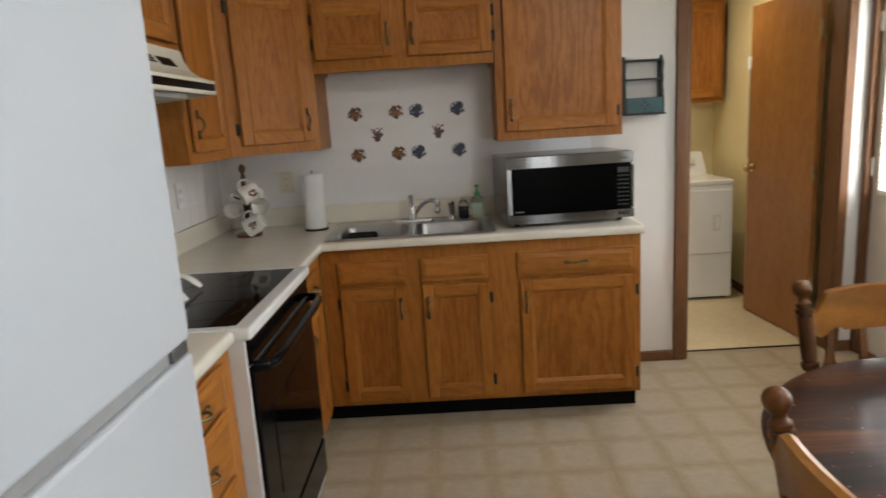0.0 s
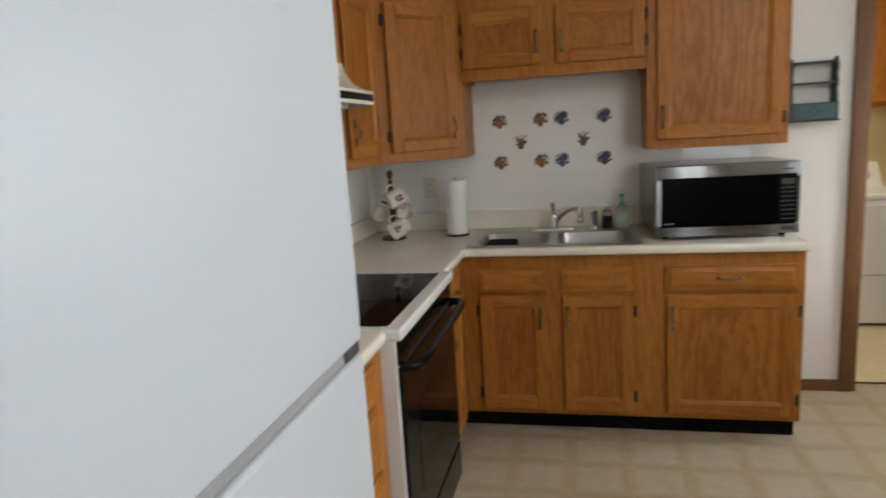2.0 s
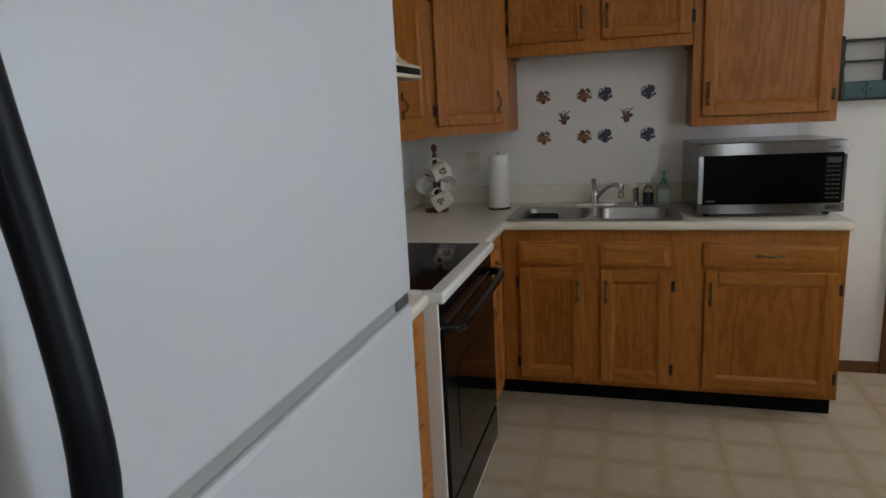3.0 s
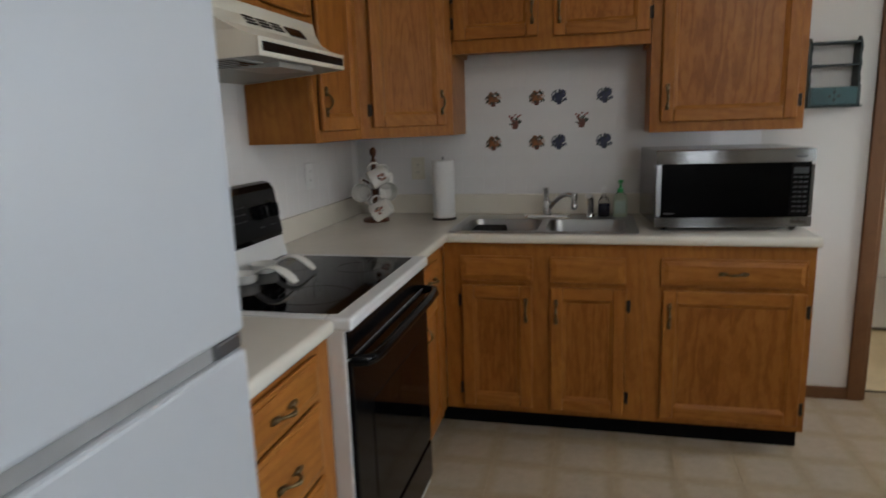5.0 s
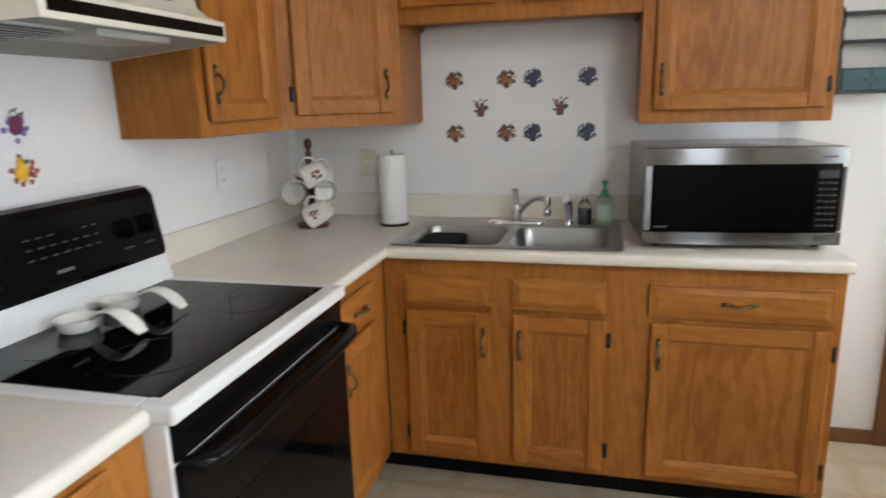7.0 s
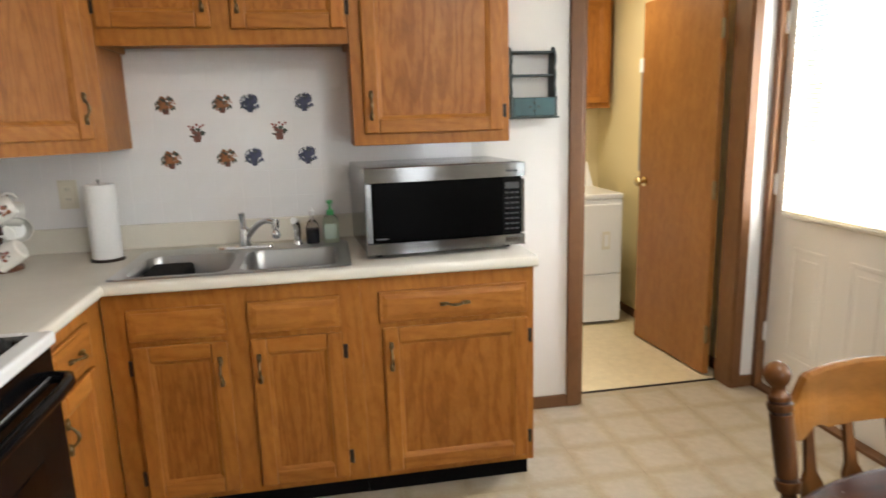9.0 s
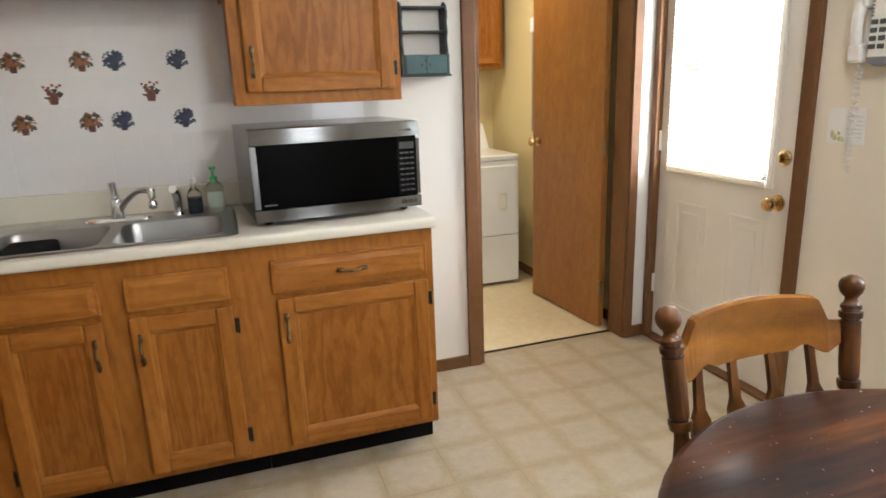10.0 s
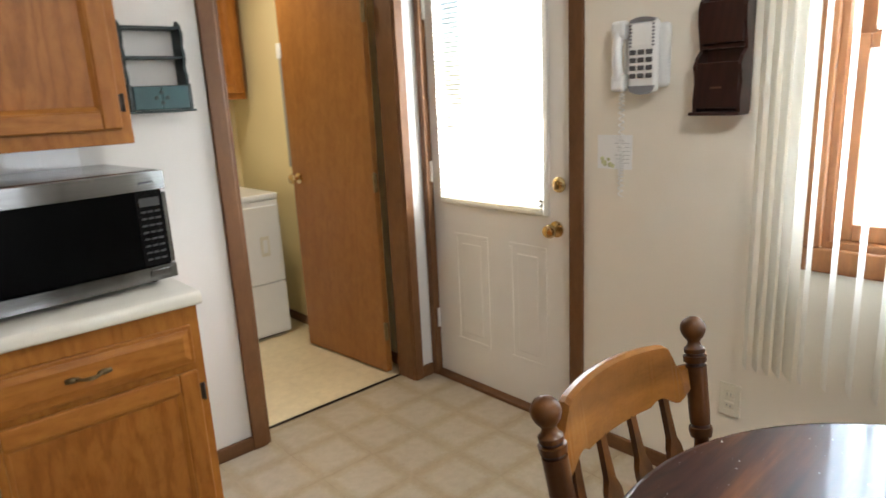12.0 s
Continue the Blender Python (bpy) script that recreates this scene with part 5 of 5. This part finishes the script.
for k in range(10):
    y, z, r = random.uniform(-1.062, -1.018), random.uniform(1.128, 1.158), random.uniform(0.005, 0.010)
    bm.faces.new([bm.verts.new((PX - 0.0034 - 0.00012 * k, y + r * math.cos(radians(45 * j)), z + r * math.sin(radians(45 * j)))) for j in range(8)])
part("picture", bm, plain("note_green", (0.62, 0.64, 0.36), 0.7, 0, 0.3, 60), t)
for k in range(6):
    part("text_bar", box(PX - 0.0036, PX - 0.003, -1.130, -1.082 + 0.006 * (k % 3), 1.140 + 0.014 * k, 1.142 + 0.014 * k), SOFT_PRINT, t)

t = thing("letter_rack", (PX - 0.04, -1.46, 1.31), "dark mahogany wall letter rack with two pockets", "letter rack")
part("back", box(PX - 0.012, PX, -1.530, -1.398, 1.315, 1.800, 0.002), MAHOGANY, t)
for y in (-1.533, -1.397):
    out = [(PX - 0.001, 1.318), (PX - 0.072, 1.318), (PX - 0.075, 1.36), (PX - 0.068, 1.40), (PX - 0.072, 1.43), (PX - 0.080, 1.455), (PX - 0.066, 1.480), (PX - 0.040, 1.500), (PX - 0.045, 1.53), (PX - 0.058, 1.58), (PX - 0.060, 1.62), (PX - 0.050, 1.645), (PX - 0.024, 1.66), (PX - 0.001, 1.70)]
    part("side", prism(bmesh.new(), out, "y", y - 0.005, y + 0.006), MAHOGANY, t)
part("pocket_front", box(PX - 0.074, PX - 0.064, -1.530, -1.398, 1.330, 1.465, 0.003), MAHOGANY, t)
part("pocket_front", box(PX - 0.058, PX - 0.048, -1.530, -1.398, 1.520, 1.640, 0.003), MAHOGANY, t)
part("bottom", box(PX - 0.080, PX, -1.536, -1.380, 1.308, 1.319, 0.003), MAHOGANY, t)
part("shelf", box(PX - 0.050, PX - 0.012, -1.530, -1.398, 1.505, 1.513), MAHOGANY, t)
part("script_motif", box(PX - 0.0752, PX - 0.0738, -1.480, -1.445, 1.388, 1.394), plain("faded_gilt", (0.11, 0.05, 0.03), 0.5), t)

# ---- laundry room ----
DR0, DR1, DF = 2.585, 3.275, 1.110
t = thing("clothes_dryer", (2.93, 1.45, 0), "white front-loading clothes dryer against the laundry wall", "dryer")
part("cabinet", box(DR0, DR1, DF + 0.012, 1.79, 0.02, 0.862, 0.006), ENAMEL, t)
part("top", box(DR0 - 0.003, DR1 + 0.003, DF - 0.004, 1.80, 0.858, 0.894, 0.010, 3), ENAMEL, t)
part("lower_panel", box(DR0, DR1, DF, DF + 0.014, 0.030, 0.352, 0.004), ENAMEL, t)
part("upper_panel", box(DR0, DR1, DF, DF + 0.014, 0.356, 0.855, 0.004), ENAMEL, t)
door = part("door", box(DR0 + 0.08, DR1 - 0.022, DF - 0.012, DF + 0.002, 0.360, 0.826, 0.006), ENAMEL, t)
part("handle_recess", box(DR1 - 0.145, DR1 - 0.090, DF - 0.0145, DF - 0.011, 0.525, 0.645, 0.002), ALMOND, door)
part("handle", box(DR1 - 0.133, DR1 - 0.102, DF - 0.019, DF - 0.013, 0.545, 0.625, 0.003), ENAMEL, door)
bm = prism(bmesh.new(), [(1.60, 0.893), (1.79, 0.893), (1.79, 1.060), (1.72, 1.060)], "x", DR0, DR1)
console = part("console", bm, ENAMEL, t)
part("dial", lathe(bmesh.new(), [(0.03, 0), (0.028, 0.02), (0.004, 0.022)], m=pose(DR1 - 0.10, 1.655, 0.985, 55)), ALMOND, console)
part("foot", box(DR0 + 0.02, DR1 - 0.02, DF + 0.05, 1.76, 0.0, 0.02), MATT_BLACK, t)
t = thing("wall_cabinet", (3.0, 1.72, 1.45), "orange oak wall cabinet above the dryer", "cabinet")
carcass(t, 2.55, 3.372, 1.565, 1.878, 1.445, 2.20)
for x in (2.575, 2.975):
    cab_door(t, front_y(x, 1.565, 1.480), 0.375, 0.690, OAK_X)

# ---- table and chairs ----
TC, TR, TZ = (2.420, -2.398), 0.562, 0.728
t = thing("dining_table", (*TC, 0), "round dark-stained glossy pine dining table", "table")
bm = bmesh.new()
prof = [(TR - 0.05, TZ - 0.034), (TR - 0.012, TZ - 0.030), (TR - 0.002, TZ - 0.020), (TR, TZ - 0.010), (TR - 0.006, TZ - 0.002), (TR - 0.014, TZ)]
lathe(bm, prof, (*TC, 0), 72)
part("tabletop", bm, PINE_X, t)
part("apron", lathe(bmesh.new(), [(0.40, TZ - 0.10), (0.40, TZ - 0.033), (0.38, TZ - 0.033), (0.38, TZ - 0.10), (0.40, TZ - 0.10)], (*TC, 0), 48, ends=False), PINE_V, t)
part("pedestal", lathe(bmesh.new(), [(0.07, 0.12), (0.10, 0.16), (0.11, 0.22), (0.06, 0.30), (0.05, 0.40), (0.08, 0.50), (0.09, 0.58), (0.06, 0.64), (0.14, TZ - 0.035)], (*TC, 0), 28), PINE_V, t)
for k in range(4):
    a = radians(45 + 90 * k)
    pts = [(TC[0] + r * math.cos(a), TC[1] + r * math.sin(a), z) for r, z in ((0.05, 0.20), (0.16, 0.19), (0.27, 0.11), (0.36, 0.045), (0.40, 0.03))]
    part("foot", tube(bmesh.new(), pts, [0.05, 0.045, 0.038, 0.032, 0.028], 10), PINE_V, t)


def turned(bm, p0, p1, prof, seg=16):
    """A turned bar from p0 to p1; prof: (share of the length, radius)."""
    a, b = Vector(p0), Vector(p1)
    rot = (b - a).to_track_quat("Z", "Y").to_matrix().to_4x4()
    n = (b - a).length
    return lathe(bm, [(r, s * n) for s, r in prof], m=Matrix.Translation(a) @ rot, seg=seg)


def build_chair():
    """Turned back posts with ball finials, a shaped crest and four arrow slats; the back is at +y."""
    t = thing("dining_chair", (0, 0, 0), "dark-stained pine dining chair with ball finials and arrow-slat back", "chair", "chairs round the table")
    bm = bmesh.new()
    lo = [(-0.21, -0.21), (0.21, -0.21), (0.225, 0.0), (0.20, 0.20), (0.10, 0.225), (-0.10, 0.225), (-0.20, 0.20), (-0.225, 0.0)]
    prism(bm, lo, "z", 0.415, 0.450)
    bmesh.ops.bevel(bm, geom=list(bm.edges), offset=0.010, segments=2, affect="EDGES", profile=0.5)
    part("seat", bm, PINE_X, t)
    prof = [(0.0, 0.016), (0.05, 0.018), (0.24, 0.026), (0.36, 0.027), (0.47, 0.017), (0.50, 0.016), (0.505, 0.024), (0.53, 0.027), (0.545, 0.026), (0.5455, 0.0195), (0.5595, 0.0195), (0.56, 0.0225),
            (0.60, 0.0235), (0.80, 0.024), (0.801, 0.019), (0.815, 0.019), (0.816, 0.026), (0.84, 0.0268), (0.841, 0.019), (0.853, 0.019), (0.854, 0.0235), (0.870, 0.0235), (0.88, 0.017), (0.895, 0.014),
            (0.905, 0.0155), (0.912, 0.0195), (0.925, 0.0245), (0.94, 0.0277), (0.952, 0.0285), (0.965, 0.0275), (0.978, 0.0243), (0.990, 0.0180), (0.997, 0.010), (1.0, 0.002)]
    for s in (-1, 1):
        part("back_post", turned(bmesh.new(), (s * 0.205, 0.190, 0.44), (s * 0.241, 0.272, 0.943), [(u, w * 0.89) for u, w in prof], 20), PINE_V, t)
        for g0, g1 in ((0.546, 0.559), (0.802, 0.814), (0.842, 0.852)):
            a, b = Vector((s * 0.205, 0.190, 0.44)), Vector((s * 0.241, 0.272, 0.943))
            part("groove", turned(bmesh.new(), a.lerp(b, g0), a.lerp(b, g1), [(0.0, 0.0182), (1.0, 0.0182)], 20), MAHOGANY, t, "dark-stained turned groove")
    bm = bmesh.new()
    n = 40
    loops = []
    for k in range(n + 1):
        u = -1 + 2 * k / n
        x, y = 0.232 * u, 0.255 + 0.045 * (1 - u * u)
        e = abs(u)
        top = 0.842 + (0.070 - 0.022 * e * e if e < 0.66 else 0.0604 * (0.5 + 0.5 * math.cos(math.pi * (e - 0.66) / 0.20)) if e < 0.86 else 0.0)
        low = 0.786 + (0.012 * math.sin((e - 0.45) * 14) if e > 0.45 else 0.0) + (0.020 * (e - 0.8) / 0.2 if e > 0.8 else 0)
        lean = 0.012
        loops.append([(x, y - 0.011, low), (x, y + 0.011, low), (x, y + 0.013 + lean, top - 0.004), (x, y + lean, top), (x, y - 0.011 + lean, top - 0.004)])
    rings(bm, loops, True, False)
    part("crest_rail", bm, CREST, t, "amber pine crest rail")
    for u in (-0.62, -0.21, 0.21, 0.62):
        x0, x1 = 0.165 * u / 0.62, 0.150 * u / 0.62
        y0, y1 = 0.200, 0.258 + 0.040 * (1 - u * u)
        bm = bmesh.new()
        loops = []
        for s, w in ((0.0, 0.010), (0.12, 0.019), (0.50, 0.0225), (0.64, 0.0245), (0.69, 0.0230), (0.75, 0.0115), (0.90, 0.009), (1.0, 0.009)):
            x, y, z = x0 + (x1 - x0) * s, y0 + (y1 - y0) * s, 0.445 + 0.350 * s
            loops.append([(x - w, y - 0.007, z), (x + w, y - 0.007, z), (x + w * 0.8, y + 0.007, z), (x - w * 0.8, y + 0.007, z)])
        rings(bm, loops, True, False)
        part("arrow_slat", bm, PINE_V, t)
    leg = [(0.0, 0.012), (0.10, 0.015), (0.30, 0.024), (0.42, 0.017), (0.46, 0.024), (0.52, 0.018), (0.75, 0.026), (0.90, 0.020), (1.0, 0.016)]
    for sx in (-1, 1):
        for y, yb in ((-0.15, -0.20), (0.15, 0.21)):
            part("leg", turned(bmesh.new(), (sx * 0.21, yb, 0.0), (sx * 0.165, y, 0.42), leg), PINE_V, t)
    st = [(0.0, 0.009), (0.3, 0.014), (0.5, 0.018), (0.7, 0.014), (1.0, 0.009)]
    for sx in (-1, 1):
        part("stretcher", turned(bmesh.new(), (sx * 0.193, -0.182, 0.15), (sx * 0.193, 0.188, 0.15), st), PINE_V, t)
    part("stretcher", turned(bmesh.new(), (-0.193, 0.0, 0.15), (0.193, 0.0, 0.15), st), PINE_V, t)
    return t


chair = build_chair()
chair.matrix_basis = pose(2.433, -2.057, 0)
copy_thing(chair, pose(2.056, -2.698, 0, 0, 0, 90))

# ---- tiles ----
TP = 0.1095
bm = box(-TP / 2 + 0.0006, TP / 2 - 0.0006, -0.006, -0.001, -TP / 2 + 0.0006, TP / 2 - 0.0006, 0.0012, 2)
tile_mesh = mesh_only("tile", bm, TILE)
part("grout", box(0.0, 1.985, -0.0052, 0.0015, 1.0, 1.70), GROUT, wall_north)
part("grout", box(-0.0015, 0.0052, -2.62, -0.0, 1.0, 1.70), GROUT, wall_west)


def blob(bm, x, z, r, mi, squash=1.0, turn=0.0, y=-0.0076):
    n = 9
    pts = []
    for k in range(n):
        a = 2 * math.pi * k / n
        u, w = r * math.cos(a) * random.uniform(0.8, 1.1), r * squash * math.sin(a) * random.uniform(0.8, 1.1)
        c, s = math.cos(turn), math.sin(turn)
        pts.append(bm.verts.new((x + u * c - w * s, y, z + u * s + w * c)))
    f = bm.faces.new(pts)
    f.material_index = mi
    if f.normal.y > 0:
        f.normal_flip()


def decal_mesh(kind):
    """Small painted motifs for the tiles."""
    bm = bmesh.new()
    lay = [-0.0073]

    def put(x, z, r, mi, squash=1.0, turn=0.0):
        lay[0] -= 0.000025
        blob(bm, x, z, r, mi, squash, turn, lay[0])
    if kind in ("basket", "navy"):
        a, b = (1, 2) if kind == "basket" else (3, 3)
        v = [bm.verts.new((x, -0.00732, z)) for x, z in ((-0.015, -0.006), (-0.010, -0.035), (0.010, -0.035), (0.015, -0.006))]
        bm.faces.new(v).material_index = 4 if kind == "basket" else 3
        for k in range(84):
            q, d = random.uniform(0, 2 * math.pi), random.uniform(0.0, 1.0) ** 0.7
            x, z = 0.037 * d * math.cos(q), 0.006 + 0.031 * d * math.sin(q)
            leafy = k % 3 == 0 if kind == "basket" else k % 4 == 0
            put(x, z, random.uniform(0.0045, 0.0085) * (1.30 - 0.40 * d), 0 if leafy else (a if k % 3 else b), random.uniform(0.45, 1.0), random.uniform(0, 3))
        put(-0.034, -0.014, 0.007, 0, 0.6, 0.8)
        put(0.033, -0.010, 0.009, b if kind == "navy" else 0, 0.6, 1.9)
        put(0.026, 0.024, 0.008, b if kind == "navy" else 0, 0.6, 0.7)
    elif kind == "geranium":
        for k in range(34):
            put(random.gauss(0, 0.012), random.gauss(-0.006, 0.010), 0.0085, 0, 0.5, random.uniform(0, 3))
        for x, z in ((-0.027, 0.024), (-0.012, 0.020), (0.002, 0.030), (0.016, 0.022), (0.027, 0.028), (-0.020, 0.012)):
            put(x, z, 0.0055, 2)
        for x, z in ((-0.010, 0.0), (0.008, -0.004)):
            put(x, z, 0.009, 4)
        v = [bm.verts.new((x, lay[0] - 0.00005, z)) for x, z in ((-0.019, -0.012), (-0.012, -0.040), (0.012, -0.040), (0.019, -0.012))]
        bm.faces.new(v).material_index = 4
    else:
        for k in range(8):
            put(random.uniform(-0.02, 0.024), random.uniform(0.008, 0.036), 0.009, 0, 0.35, random.uniform(0.4, 2.6))
        for k in range(26):
            put(random.gauss(-0.004, 0.016), random.gauss(-0.014, 0.011), 0.008, 6 if kind != "pear" else 2)
        if kind == "plum":
            for k in range(3):
                put(random.uniform(-0.006, 0.008), random.uniform(-0.014, -0.002), 0.020, 7)
        if kind in ("lemon", "pear"):
            put(0.002 if kind == "lemon" else -0.006, -0.010, 0.021, 5, 1.15)
            put(-0.008, 0.014, 0.011, 5, 1.3)
        if kind == "grape":
            put(0.020, -0.004, 0.015, 5)
    for f in bm.faces:
        if f.normal.y > 0:
            f.normal_flip()
    return mesh_only("decal", bm, [LEAF, ORANGE, RED, NAVY, TERRACOTTA, YELLOW, LILAC, PLUM])


DECALS = {k: decal_mesh(k) for k in ("basket", "navy", "geranium", "lemon", "plum", "grape", "pear")}


def decal(data, tile):
    """A motif fired into the glaze of one tile."""
    ob = new("decal", data)
    ob.parent = tile
    return ob


north = {}
for z in (0, 2):
    north.update({(0, z): "basket", (2, z): "basket", (3, z): "navy", (5, z): "navy"})
north.update({(1, 1): "geranium", (4, 1): "geranium"})
for i in range(-7, 12):
    for j in range(-2, 4):
        x, z = 0.750 + TP * i, 1.272 + TP * j
        if x - TP / 2 < -0.01 or x + TP / 2 > 2.01:
            continue
        if j >= 2 and not 0.60 < x < 1.47 and not (j == 2 and z < 1.30):
            continue
        ob = piece("tile", tile_mesh, (x, 0, z), wall_north)
        if (i, j) in north:
            decal(DECALS[north[(i, j)]], ob)
west = {(0, 1): "lemon", (1, 1): "plum", (0, 0): "grape", (1, 0): "pear"}
for i in range(-10, 15):
    for j in range(-2, 4):
        y, z = -1.563 + TP * i, 1.279 + TP * j
        if y + TP / 2 > -0.004 or (j >= 1 and not -1.91 < y < -1.09):
            continue
        ob = piece("tile", tile_mesh, pose(0, y, z, 0, 0, 90), wall_west)
        if (i, j) in west:
            decal(DECALS[west[(i, j)]], ob)

# ---- floor squares ----
LX, LY = 0.863 - PITCH / 2, -0.405 - PITCH / 2
bm = box(-PITCH / 2 + 0.0003, PITCH / 2 - 0.0003, -PITCH / 2 + 0.0003, PITCH / 2 - 0.0003, -0.0045, 0.0, 0.0006, 1)
square = mesh_only("vinyl_square", bm, VINYL)
for i in range(-3, 12):
    for j in range(-2, 14):
        piece("vinyl_square", square, (LX + PITCH * i, LY - PITCH * j, 0), floor)
far = new("vinyl_far_part", mesh_only("vinyl_far_part", box(-PITCH * 3.5, PITCH * 11.5, -PITCH * 4.5, PITCH * 0.5, -0.0045, -0.0005), VINYL))
far.matrix_basis = Matrix.Translation((LX, LY - PITCH * 14, 0))
far.parent = floor
tagged(far, "", "", "", "stuff")
